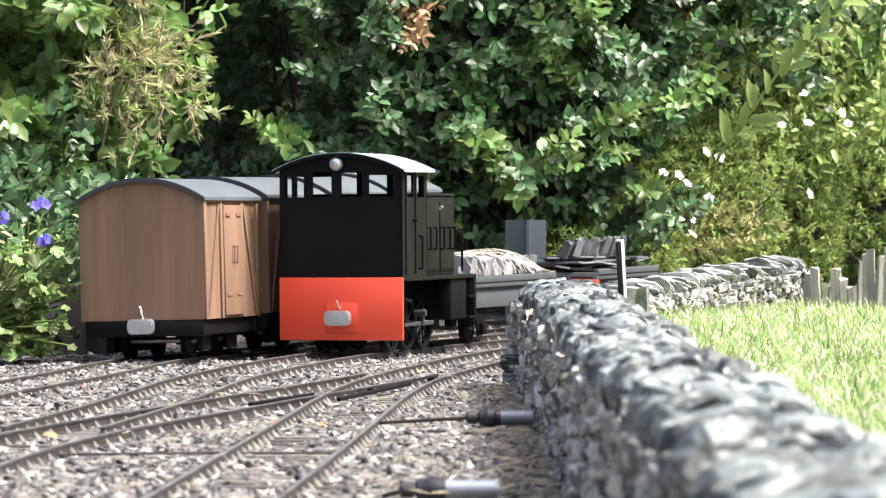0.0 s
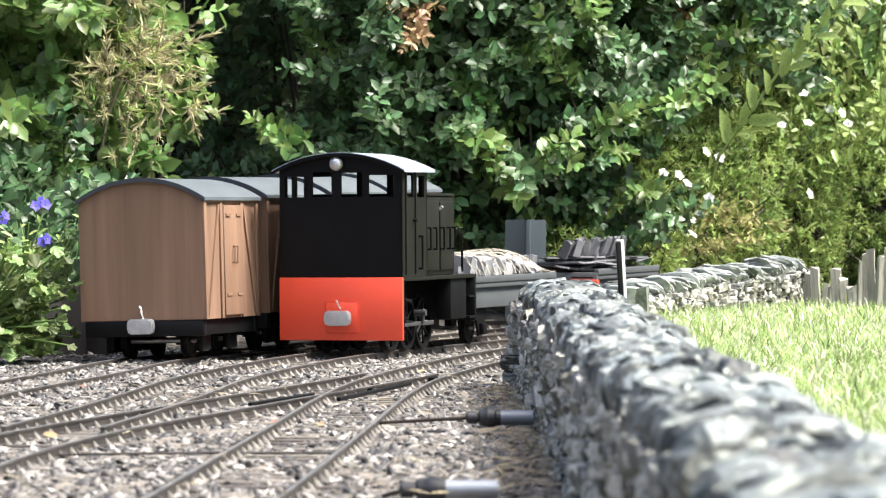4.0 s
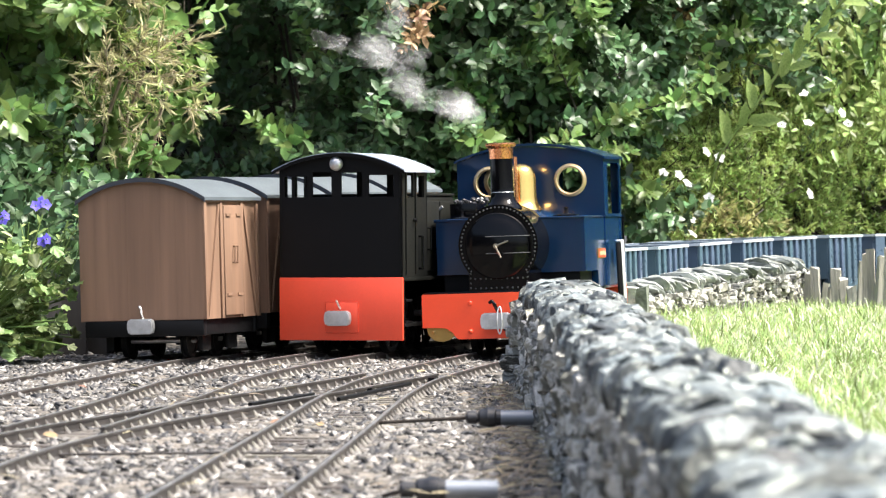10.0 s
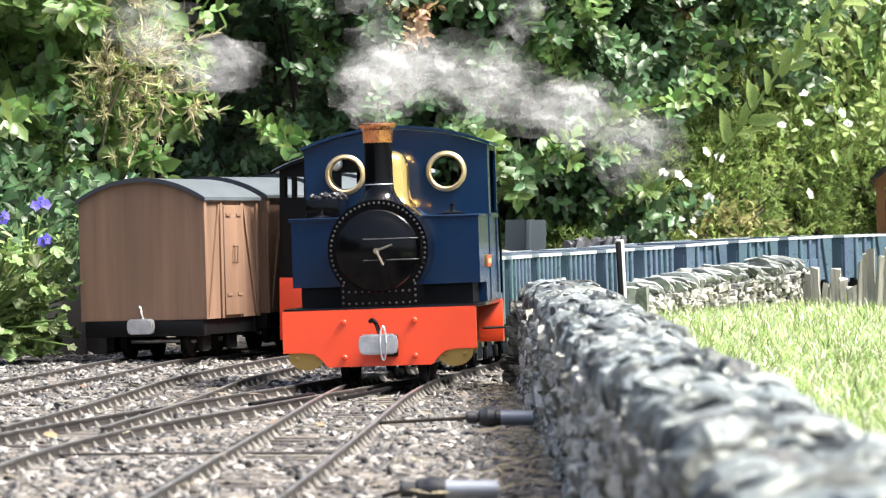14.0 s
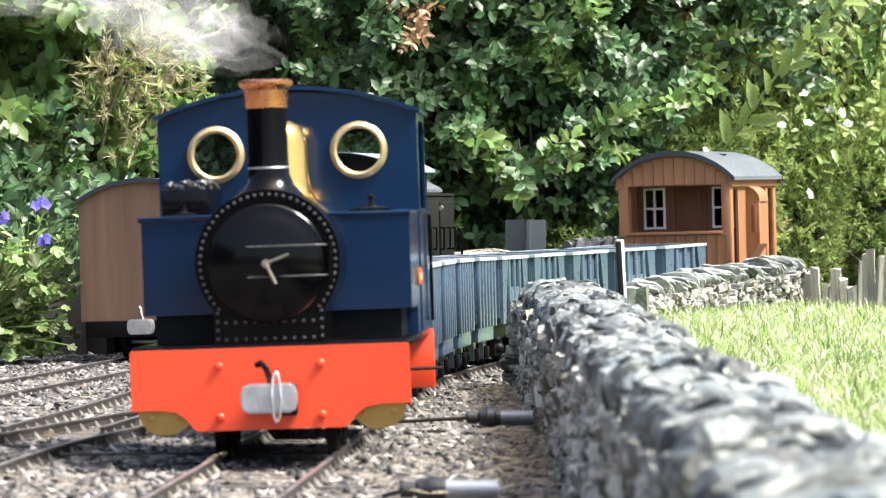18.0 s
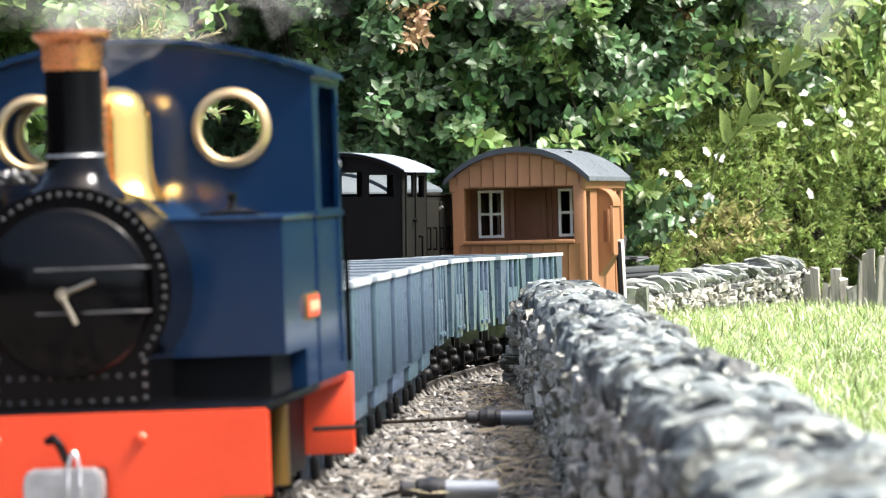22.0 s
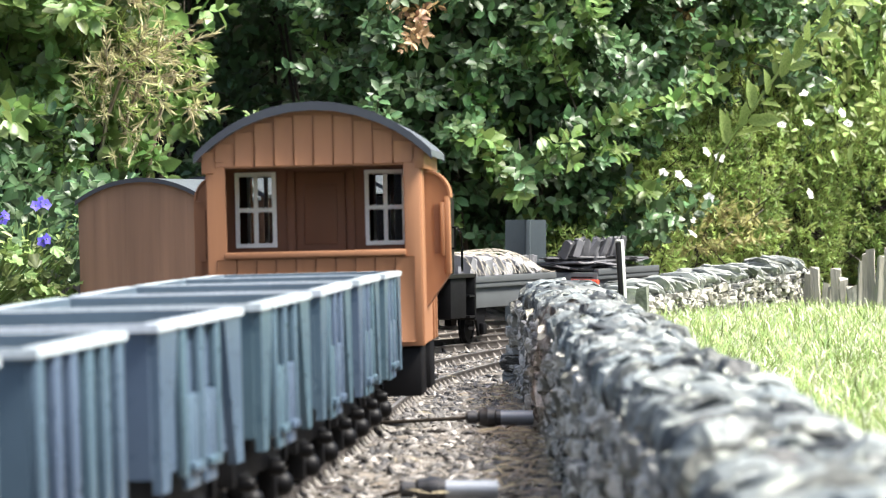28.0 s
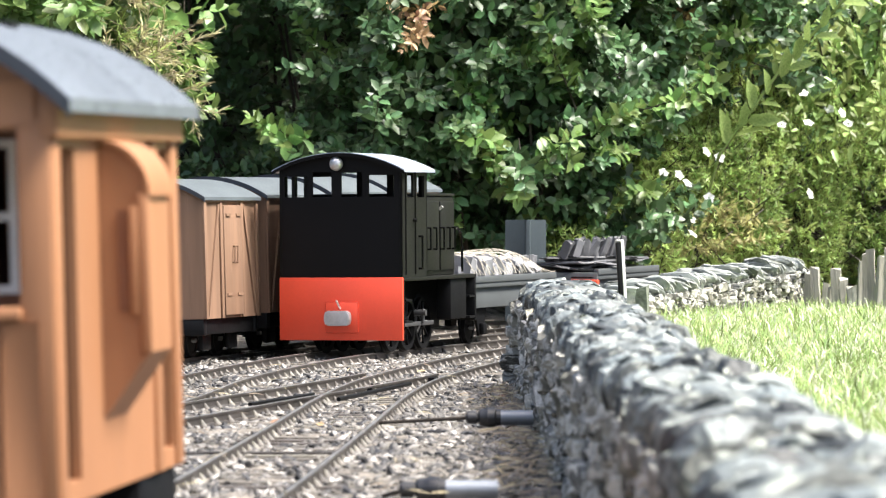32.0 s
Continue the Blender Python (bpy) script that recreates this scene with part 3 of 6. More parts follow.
def stone_wall(name, label, a, b, thick, z0, z1, cope_h, stone, courses, near, lean, cope_w, fall=0.0):
    """A wall from a to b (mm), track face on the line, body to its right, slate coping on edge."""
    wall = thing(name, label, "stone wall", kind="structure")
    a, b = np.array(a, float), np.array(b, float)
    length = np.hypot(*(b - a))
    d = (b - a) / length
    nrm = np.array([d[1], -d[0]])
    ang = math.degrees(math.atan2(d[1], d[0]))
    base = Matrix.Translation((a[0], a[1], 0)) @ Matrix.Rotation(radians(ang), 4, "Z") @ Matrix(((1, 0, 0, 0), (0, 1, 0, 0), (-fall / length, 0, 1, 0), (0, 0, 0, 1)))
    core = B()
    prism(core, [(-15 if thick > 50 else -5, z0 - 10), (-(thick - 5), z0 - 10), (-(thick - 10), z1), (-19 if thick > 50 else -12, z1)], "x", 4, length - 4)
    bmesh.ops.transform(core, matrix=base, verts=core.verts)
    part("core", core, MORTAR, wall, "dark earth between the stones")
    near_list, rest = [], []
    hc = (z1 - z0 + 6) / courses
    for face in (0, 1, 2, 3):
        span = length if face < 2 else thick
        for c in range(courses):
            u = rng.uniform(-6, 0)
            while u < span:
                w = stone * rng.uniform(0.55, 1.5)
                inset = (13 if thick > 50 else 3) + (4.0 if thick > 50 else 5.0) * (c + 0.5) / courses + rng.uniform(-5.0, 3.6)
                z = z0 - 6 + (c + 0.5) * hc + rng.uniform(-1, 1)
                p = {0: (u + w / 2, -inset), 1: (u + w / 2, -thick + inset), 2: (inset, -u - w / 2), 3: (length - inset, -u - w / 2)}[face]
                m = base @ Matrix.Translation((p[0], p[1], z)) @ Euler((rng.normal(0, 0.12), rng.normal(0, 0.14), (0 if face < 2 else 1.571) + rng.normal(0, 0.16))).to_matrix().to_4x4() \
                    @ Matrix.Diagonal((w * 1.08, rng.uniform(12, 20), hc * rng.uniform(0.9, 1.35), 1))
                (near_list if near[0] <= p[0] <= near[1] and face != 1 else rest).append(Matrix.Scale(MM, 4) @ m)
                u += w
    u = 0.0
    copes = []
    thin = cope_w < 8
    while u < length:
        w = cope_w * rng.uniform(0.6, 1.5)
        row = (0.0,) if thin and rng.random() < 0.5 else (-0.2, 0.2) if thin or rng.random() < 0.5 else (-0.3, 0.02, 0.3)
        for side in row:
            span = thick if thin else thick * 0.93
            wide = span * rng.uniform(0.85, 1.2) / len(row)
            m = base @ Matrix.Translation((u + w / 2 + rng.uniform(-4, 4), span * side - thick * (0.5 if thin else 0.57) + rng.uniform(-2.5, 2.5), z1 + cope_h * (0.26 if thin else 0.3) - abs(side) * (14 if thin else 7) + rng.uniform(-3, 3))) \
                @ Euler((rng.normal(0, 0.2) - side * 0.9, lean + rng.normal(0, 0.2 if thin else 0.24), rng.normal(0, 0.28 if thin else 0.36))).to_matrix().to_4x4() \
                @ Matrix.Diagonal((w * (0.75 if thin else 1.0), wide, cope_h * rng.uniform(0.8, 1.25), 1))
            copes.append(Matrix.Scale(MM, 4) @ m)
        u += w * (0.62 if thin else 0.7)
    random.shuffle(near_list)
    for k, m in enumerate(near_list[:290]):
        ob = new("stone", STONES[k % len(STONES)])
        ob.parent, ob.matrix_basis = wall, m
    if rest or near_list[290:]:
        joined("stones", wall, STONES, rest + near_list[290:], STONE_REST)
    for k, m in enumerate(copes):
        ob = new("coping_stone", (PALE_COPES if thin else COPES)[(k * 7 + k // 5) % 10])
        ob.parent, ob.matrix_basis = wall, m
    return wall


# ---- lawn ----
def lawn():
    bm = B()
    xs = np.arange(60, 1500, 30)
    far = lambda x: np.interp(x, [60, 120, 318, 700, 1500], [3190, 3262, 3715, 3900, 3950])
    grid = []
    for f in np.linspace(0, 1, 110):
        grid.append([bm.verts.new((x, 150 + f * (far(x) - 150), 1.5 + 2.5 * shape_noise(x, 150 + f * (far(x) - 150), 0.01) + 4.5 * f)) for x in xs])
    for a, b in zip(grid, grid[1:]):
        for i in range(len(xs) - 1):
            bm.faces.new((a[i], a[i + 1], b[i + 1], b[i]))
    ob = new("lawn", mesh_of(bm, TURF, 0))
    tagged(ob, "bright green garden lawn beside the stone wall", "lawn", kind="structure")
    n = 78000
    y = 700 + 3000 * rng.random(n) ** 0.8
    x = 96 + (np.minimum(0.13 * y + 40, 560) - 96) * rng.random(n)
    keep = y < np.interp(x, [60, 120, 318, 700], [3180, 3255, 3705, 3890])
    x, y = x[keep], y[keep]
    n = len(x)
    length = rng.uniform(6, 13, n) + 9 * rng.random(n) ** 3
    v = [(-0.4, 0, 0), (0.4, 0, 0), (-0.5, 0.07, 0.4), (0.5, 0.07, 0.4), (-0.4, 0.25, 0.75), (0.4, 0.25, 0.75), (-0.04, 0.55, 0.95), (0.04, 0.55, 0.95)]
    f = [(0, 1, 3, 2), (2, 3, 5, 4), (4, 5, 7, 6)]
    r = turns(n, 0.42) * np.stack([rng.uniform(0.6, 1.5, n), length, length], 1)[:, None, :]
    z = 1.0 + 4.5 * (y - 150) / 3300
    m = np.concatenate([r, np.stack([x, y, z], 1)[:, :, None]], 2) * MM
    cut = int(n * 0.2)
    pick = rng.permutation(n)
    ob = new("grass", spread_mesh("grass", v, f, m[pick[cut:]], GRASS))
    tagged(ob, "short bright green lawn grass with pale tips", "grass", kind="stuff")
    ob = new("dry_grass", spread_mesh("dry_grass", v, f, m[pick[:cut]], STRAW))
    tagged(ob, "pale straw-coloured blades among the lawn grass", "grass", kind="stuff")


lawn()


# ---- rolling stock (x across, y back from the front end, z up from the rail) ----
WHEELS = []  # (wheelset, radius, y) turned in motions()


def wheelset(parent, y, r, mat=SOOT, spokes=0, gauge=22.5):
    """One axle with its two flanged wheels."""
    axle = part("wheelset", rod(B(), (-gauge - 6, 0, 0), (gauge + 6, 0, 0), 1.6, 10), STEEL, parent)
    for s in (-1, 1):
        bm = B()
        prof = [(1.5, -1.8), (r * 0.78, -1.2), (r * 0.8, -1.8), (r, -2.0), (r, 1.2), (r + 1.4, 1.6), (r + 1.4, 2.6), (r * 0.8, 2.6), (r * 0.78, 1.2), (1.5, 1.8)]
        if spokes:
            prof = [(r * 0.84, -1.9), (r, -2.0), (r, 1.2), (r + 1.4, 1.6), (r + 1.4, 2.6), (r * 0.84, 2.6), (r * 0.84, -1.9)]
        lathe(bm, prof, Matrix.Translation((s * (gauge + 1), 0, 0)) @ Matrix.Rotation(radians(-90 * s), 4, "Y"), 24)
        if spokes:
            for i in range(spokes):
                a = 2 * math.pi * i / spokes
                rod(bm, (s * (gauge + 0.8), 0, 0), (s * (gauge + 0.8), r * 0.88 * math.cos(a), r * 0.88 * math.sin(a)), 1.0, 6)
            rod(bm, (s * (gauge - 1.5), 0, 0), (s * (gauge + 3), 0, 0), 4, 12)
        part("wheel", bm, mat, axle)
    axle.location = (0, y * MM, r * MM)
    WHEELS.append((axle, r, y))
    return axle


def domed(half, z_eave, z_top, n=16, low=None):
    """A curved-top outline across the track."""
    low = z_eave if low is None else low
    pts = [(half * math.cos(math.pi * i / n), 0) for i in range(n + 1)]
    rise = z_top - z_eave
    rad = (half * half + rise * rise) / (2 * rise)
    return [(x, z_top - rad + math.sqrt(max(0, rad * rad - x * x))) for x, _ in pts]


def roof(half, z_eave, z_top, thick):
    top = domed(half, z_eave, z_top)
    return top + [(x, z - thick) for x, z in top[::-1]]


def buffer_block(parent, y, z, w=23, h=12, deep=11, label="dull cast metal centre buffer"):
    bm = B()
    prism(bm, [(-w / 2, z - h * 0.28), (-w * 0.42, z - h / 2), (w * 0.42, z - h / 2), (w / 2, z - h * 0.28), (w / 2, z + h * 0.28), (w * 0.42, z + h / 2), (-w * 0.42, z + h / 2), (-w / 2, z + h * 0.28)], "y", y - deep, y - deep + 6)
    bmesh.ops.bevel(bm, geom=bm.edges[:], offset=0.9, segments=2, affect="EDGES")
    rod(bm, (0, y - deep + 5, z), (0, y + 1, z), 3.6, 14)
    b = part("buffer", bm, STEEL, parent, label)
    return b


def steam_engine():
    e = thing("steam_locomotive", "dark blue model steam locomotive with vermilion beam and brass dome", "model locomotive")
    # frames, footplate and beams
    part("footplate", box(B(), -57, 57, 1, 209, 44, 46.5, 0.4), BLACK, e)
    part("frame", box(box(B(), -19, -17, 6, 200, 10, 44), 17, 19, 6, 200, 10, 44), SOOT, e)
    outline = [(-57.5, 44.5), (-57.5, 20.5), (-45, 20.5), (-39, 19.5), (-34.5, 16), (-32, 12.5), (-30.5, 11.5), (30.5, 11.5), (32, 12.5), (34.5, 16), (39, 19.5), (45, 20.5), (57.5, 20.5), (57.5, 44.5)]
    beam = part("buffer_beam", plate(B(), outline, [], 3, upright(-0.5)), ORANGE, e, "glossy vermilion front beam")
    for x in (-21, 21):
        for z in (17, 38):
            part("bolt", lathe(B(), [(1.7, 0), (1.7, 0.9), (1.2, 1.5), (0.01, 1.7)], Matrix.Translation((x, -2, z)) @ Matrix.Rotation(radians(90), 4, "X"), 12), ORANGE, beam)
    part("beam_cap", box(B(), -57, 57, -2, 1, 44.5, 45.2), ORANGE, beam)
    for s in (-1, 1):
        bm = plate(B(), [(s * 33, 24)] + [(s * (44 + 11 * math.cos(a)), 19 + 9 * math.sin(a)) for a in np.linspace(math.pi, 2 * math.pi, 14)] + [(s * 55, 24)], [], 1.6, upright(3))
        g = part("guard_plate", bm, DULLBRASS, e, "brass guard plate below the beam")
        for x in (38, 50):
            part("bolt", lathe(B(), [(1.5, 0), (1.5, 1), (0.01, 1.4)], Matrix.Translation((s * x, 2.2, 17)) @ Matrix.Rotation(radians(90), 4, "X"), 10), DULLBRASS, g)
    rear = part("rear_beam", box(B(), -58.5, 58.5, 205, 208, 19, 46, 0.5), ORANGE, e)
    for s in (-1, 1):
        part("grab_rod", rod(B(), (s * 46, 196, 28), (s * 62, 202, 28), 0.8, 8), SOOT, rear)
    buffer_block(e, -2, 24.5)
    hook = bent(B(), [(0, -2, 31), (0, -7, 33), (-1, -10, 37), (-3, -9, 39), (-5, -8, 38)], 1.3)
    part("coupling_hook", hook, BLACK, e)
    link = [(1.8 * math.cos(a) + 3.2, -14 + 0.22 * max(0, 11 * math.sin(a)), 25 + 10 * math.sin(a)) for a in np.linspace(0, 2 * math.pi, 17)]
    part("chain_link", bent(B(), link, 0.55, 6), STEEL, e, "bright steel coupling link")
    part("hook_plate", box(B(), 4, 11, -6, -1, 17, 30, 1), SOOT, e)
    # smokebox, boiler, saddle
    along = Matrix.Translation((0, 0, 80)) @ Matrix.Rotation(radians(-90), 4, "X")
    part("smokebox", lathe(B(), [(30, 6), (30, 52)], along, 48), BLACK, e)
    part("boiler", lathe(B(), [(28.5, 52), (28.5, 131)], along, 40), NAVY, e)
    part("boiler_band", lathe(B(), [(30.4, 50), (30.4, 53)], along, 40), BRASS, e)
    front = plate(B(), [(-23, 46.5), (-23, 56)] + [(30 * math.cos(a), 80 + 30 * math.sin(a)) for a in np.linspace(math.radians(220), math.radians(-40), 40)] + [(23, 56), (23, 46.5)], [], 2, upright(6.5))
    front = part("smokebox_front", front, BLACK, e)
    saddle = B()
    box(saddle, -23, 23, 7.5, 50, 46.5, 66)
    part("saddle", saddle, BLACK, e)
    door = lathe(B(), [(24.5, 0), (24.5, 1.6), (23.8, 2.2), (23, 2.2), (20, 4.0), (14, 5.8), (7, 6.8), (0.01, 7.1)], Matrix.Translation((0, 5.5, 79.5)) @ Matrix.Rotation(radians(90), 4, "X"), 48)
    door = part("smokebox_door", door, BLACK, e, "glossy black domed smokebox door")
    for z in (74, 86.5):
        strap = bent(B(), [(26, 3.5, z), (20, 0.5, z), (12, -0.6, z), (-8, -1.4, z)], 0.38, 8)
        part("hinge_strap", strap, RIVET, door)
    part("hinge", rod(B(), (26, 3.2, 71), (26, 3.2, 89), 1.3, 10), BLACK, door)
    part("handle", bent(B(), [(0, -1, 79.5), (0, -4, 79.5)], 1.8, 12), OLDBRASS, door)
    part("handle", rod(B(), (0, -3.6, 79.5), (9.5, -4, 83), 0.75, 8), OLDBRASS, door)
    part("handle", rod(B(), (0, -4.4, 79.5), (4, -5, 71), 0.75, 8), OLDBRASS, door)
    riv = lathe(B(), [(0.75, 0), (0.6, 0.45), (0.01, 0.7)], Matrix.Rotation(radians(90), 4, "X"), 8)
    riv = mesh_of(riv, RIVET)
    spots = [(28 * math.cos(a), 80 + 28 * math.sin(a)) for a in np.linspace(math.radians(222), math.radians(-42), 44)]
    for x in (-21.5, 21.5):
        spots += [(x, z) for z in (49, 52.5, 56, 59.5)]
    spots += [(x, z) for z in (48.5, 55.5) for x in np.linspace(-18, 18, 10)]
    for x, z in spots:
        ob = new("rivet", riv)
        ob.parent, ob.location = front, (x * MM, 5.5 * MM, z * MM)
    # chimney and dome
    chim = lathe(B(), [(15, 107), (13, 109.5), (10.5, 112), (8.8, 116), (8.4, 122), (8.3, 145)], Matrix.Translation((0, 27, 0)), 36)
    chim = part("chimney", chim, BLACK, e)
    part("chimney_band", lathe(B(), [(8.6, 118.8), (8.75, 119.1), (8.6, 119.4)], Matrix.Translation((0, 27, 0)), 36), STEEL, chim)
    part("chimney_cap", lathe(B(), [(8.7, 144), (8.9, 146), (9.2, 151.5), (11.2, 153.4), (11.6, 154.4), (11.4, 155.4), (9.4, 156), (7.6, 155.6), (7.4, 146)], Matrix.Translation((0, 27, 0)), 40), COPPER, chim, "bright copper chimney cap")
    part("dome", lathe(B(), [(17, 105.5), (14.5, 108), (12.6, 111), (11.6, 115), (11.4, 130), (10.6, 134.5), (8.6, 138), (5, 140.2), (0.01, 141)], Matrix.Translation((0, 96, 0)), 40), BRASS, e, "polished brass dome")
    part("safety_valve", rod(B(), (0, 78, 106), (0, 78, 146), 1.3, 10), COPPER, e)
    # tanks and cab
    for s in (-1, 1):
        bm = prism(B(), [(49, 58.5), (99, 58.5), (99, 46.5), (131, 46.5), (131, 98.5), (49, 98.5)], "x", s * 21, s * 56.8)
        bmesh.ops.bevel(bm, geom=[ed for ed in bm.edges if abs(ed.verts[0].co.z - ed.verts[1].co.z) > 5], offset=0.8, segments=2, affect="EDGES")
        t = part("side_tank", bm, NAVY, e, "dark blue side tank")
        part("tank_rim", box(B(), s * 21, s * 57.6, 48.2, 132, 98.5, 100, 0.4), NAVY, t)
        name_plate = part("nameplate", box(B(), s * 56.6, s * 57.7, 98, 127, 67.2, 75, 0.3), DULLBRASS, t, "brass-edged red nameplate")
        part("plate_field", box(B(), s * 57.5, s * 57.95, 99, 126, 68, 74.2), RED, name_plate)
        for y in np.arange(102, 124, 3.4):
            part("plate_bar", box(B(), s * 57.9, s * 58.2, y, y + 2.2, 69.6, 72.6), LETTER, name_plate)
        lid = lathe(B(), [(7, 100), (7, 101), (6, 101.8), (2, 102.2), (1.2, 104), (1.6, 106.5), (0.01, 107)], Matrix.Translation((s * 40, 66, 0)), 20)
        box(lid, s * 40 - 9, s * 40 + 9, 60, 72, 100, 100.8)
        part("filler_cap", lid, BLACK, t)
        part("underframe", box(B(), s * 20, s * 52, 52, 98, 46.5, 58.4), SOOT, e)
    bun = B()
    box(bun, -50, -30, 70, 131, 100, 112, 0.5)
    bunker = part("coal_bunker", bun, BLACK, e)
    lumps = B()
    for k in range(60):
        bmesh.ops.create_icosphere(lumps, subdivisions=1, radius=rng.uniform(1.3, 2.6), matrix=Matrix.Translation((rng.uniform(-48.5, -31.5), rng.uniform(72, 129), 112 + rng.uniform(0, 3))) @ Matrix.Rotation(rng.uniform(0, 6), 4, (rng.random(), rng.random(), 1)))
    lumps_ob = part("coal", lumps, COAL, bunker, "lumps of black coal", smooth=0)
    lumps_ob["kind"] = "stuff"
    arch = domed(56.8, 143.4, 154, 18)
    shell = [(-56.8, 46.5), (56.8, 46.5)] + arch
    holes = [circle(x, 127.5, 9.9) for x in (-31.6, 31.6)]
    cab = part("cab_front", plate(B(), shell, holes, 1.6, upright(131)), NAVY, e, "dark blue cab front with two round windows")
    back = part("cab_back", plate(B(), shell, [circle(-38.5, 129, 10.2), rect(12, 50, 101, 140)], 1.6, upright(200)), NAVY, e)
    for x, y, z, face in ((-31.6, 131, 127.5, cab), (31.6, 131, 127.5, cab), (-38.5, 200, 129, back)):
        ring = lathe(B(), [(9.7, -2.4), (9.7, 2.0), (10.6, 2.6), (11.8, 2.2), (12.7, 1.0), (12.7, -1.0), (9.7, -2.4)], Matrix.Translation((x, y - 0.6, z)) @ Matrix.Rotation(radians(90), 4, "X"), 40)
        w = part("porthole", ring, PALEBRASS, face, "polished brass porthole ring")
    for s in (-1, 1):
        side = plate(B(), [(131, 46.5), (201, 46.5), (201, 143), (131, 143)], [[(146, 101), (196, 101), (196, 136), (192, 140), (150, 140), (146, 136)]], 1.4, sideways(s * 56.6))
        part("cab_side", side, NAVY, e)
        part("cab_beading", box(B(), s * 56.6, s * 58.2, 131, 201, 98.6, 100), NAVY, e)
        part("handrail", rod(B(), (s * 58.6, 199, 50), (s * 58.6, 199, 98), 0.8, 8), BLACK, e)
    ar = domed(59, 143, 155, 18)
    part("cab_roof", prism(B(), ar + [(x, z + 1.8) for x, z in ar[::-1]], "y", 127.5, 205), NAVY, e)
    part("ashpan", box(B(), -43, 43, 118, 198, 15, 44, 1.0), SOOT, e)
    for s in (-1, 1):
        part("frame_bracket", box(B(), s * 44, s * 49, 104, 110, 16, 44, 0.6), DULLBRASS, e, "dull brass frame bracket")
    for y in (28, 75):
        wheelset(e, y, 14, SOOT, 9)
    for s in (-1, 1):
        part("side_rod", box(B(), s * 28, s * 30, 24, 79, 11.5, 15, 0.4), STEEL, e)
        part("cylinder", lathe(B(), [(8.5, 30), (8.5, 52)], Matrix.Translation((s * 38, 0, 34)) @ Matrix.Rotation(radians(-90), 4, "X"), 20), SOOT, e)
    return e


def hopper_wagon(ribbed):
    """An open slate wagon; ribbed: straight ribs and deep grey solebars, else tapered ends on a black underframe."""
    w = thing("open_wagon", "blue-grey open model wagon with vertical ribs and grey sole bars" if ribbed else "blue-grey open model hopper wagon with tapered ends on black underframe",
              "model wagon", "train of open wagons")
    L, top, low, half = (101.0 if ribbed else 135.0), 72.5, 32.0, (41.5 if ribbed else 40.5)
    shell = B()
    outer, inner = rect(-half, half, 0, L), rect(-half + 2, half - 2, 2, L - 2)
    plate(shell, outer, [inner], top - low, Matrix.Translation((0, 0, (top + low) / 2)))
    part("body", shell, WAGON, w)
    part("floor", box(B(), -half + 2, half - 2, 2, L - 2, low + 2, low + 5), WAGON_IN, w)
    # added skin with its own tone, standing for the shaded inside
    part("lining", plate(B(), rect(-half + 2.05, half - 2.05, 2.05, L - 2.05), [rect(-half + 2.7, half - 2.7, 2.7, L - 2.7)], top - low - 6, Matrix.Translation((0, 0, (top + low) / 2 + 3.7))), WAGON_IN, w, "thin blue-grey skin added over the inner walls")
    part("rim", plate(B(), rect(-half - 3.2, half + 3.2, -1.8, L + 1.8), [rect(-half + 2.04, half - 2.04, 2.04, L - 2.04)], 2.2, Matrix.Translation((0, 0, top - 0.3))), RIM, w, "top rim paled to look brightly lit")
    for s in (-1, 1):
        if ribbed:
            for y in np.linspace(4, L - 4, 6):
                part("rib", box(B(), s * half, s * (half + 2.6), y - 3.6, y + 3.6, low - 4, top - 1, 0.3), WAGON, w)
            part("sole_bar", box(B(), s * (half - 6), s * (half + 0.5), 4, L - 4, 19, low - 0.5, 0.5), WAGON, w)
            for y in (22, 79):
                guard = prism(B(), [(y - 8, 20), (y + 8, 20), (y + 3.5, 7), (y - 3.5, 7)], "x", s * (half - 7), s * (half - 4))
                guard = part("axle_guard", guard, WAGON, w)
                part("axle_box", box(B(), s * (half - 4), s * (half - 1), y - 3.5, y + 3.5, 7, 15, 0.8), SOOT, guard)
        else:
            for y0, y1, sl in ((1, 30, 15), (L - 1, L - 30, -15)):
                bm = prism(B(), [(y0, top), (y1, top), (y1 - sl * 1.1, low - 4), (y0 + (0 if sl > 0 else 0), low - 4)], "x", s * half, s * (half + 2.6))
                part("end_panel", bm, WAGON, w)
            for y in (40, 67.5, 95):
                part("door_rib", box(B(), s * half, s * (half + 2.6), y - 3.2, y + 3.2, low - 2, top, 0.6), WAGON, w)
            for y in (54, 81):
                part("door_panel", box(B(), s * half, s * (half + 2.2), y - 9.5, y + 9.5, low - 6, low + 20, 0.8), WAGON, w)
                part("latch", box(B(), s * (half + 2.2), s * (half + 4.0), y - 8, y + 8, low - 1, low + 1.4, 0.3), WAGON, w)
            part("sole_bar", box(B(), s * (half - 12), s * (half - 8), 4, L - 4, 17, low - 0.5, 0.5), SOOT, w)
            for y in (28, 107):
                part("axle_guard", box(B(), s * (half - 12), s * (half - 6), y - 8, y + 8, 6, 20, 1), SOOT, w)
                cap = Matrix.Translation((s * (half - 7), y, 11)) @ Matrix.Rotation(radians(90 * s), 4, "Y")
                part("axle_box", lathe(B(), [(4.2, 0), (4.2, 2), (3.8, 4), (2.4, 5.4), (0.01, 6)], cap, 16), DIESEL_BLACK, w, "satin black axle box")
                part("spring", lathe(B(), [(2.5, 0), (2.5, 3), (1.8, 4.4), (0.01, 4.8)], Matrix.Translation((0, -11, 6)) @ cap, 14), DIESEL_BLACK, w)
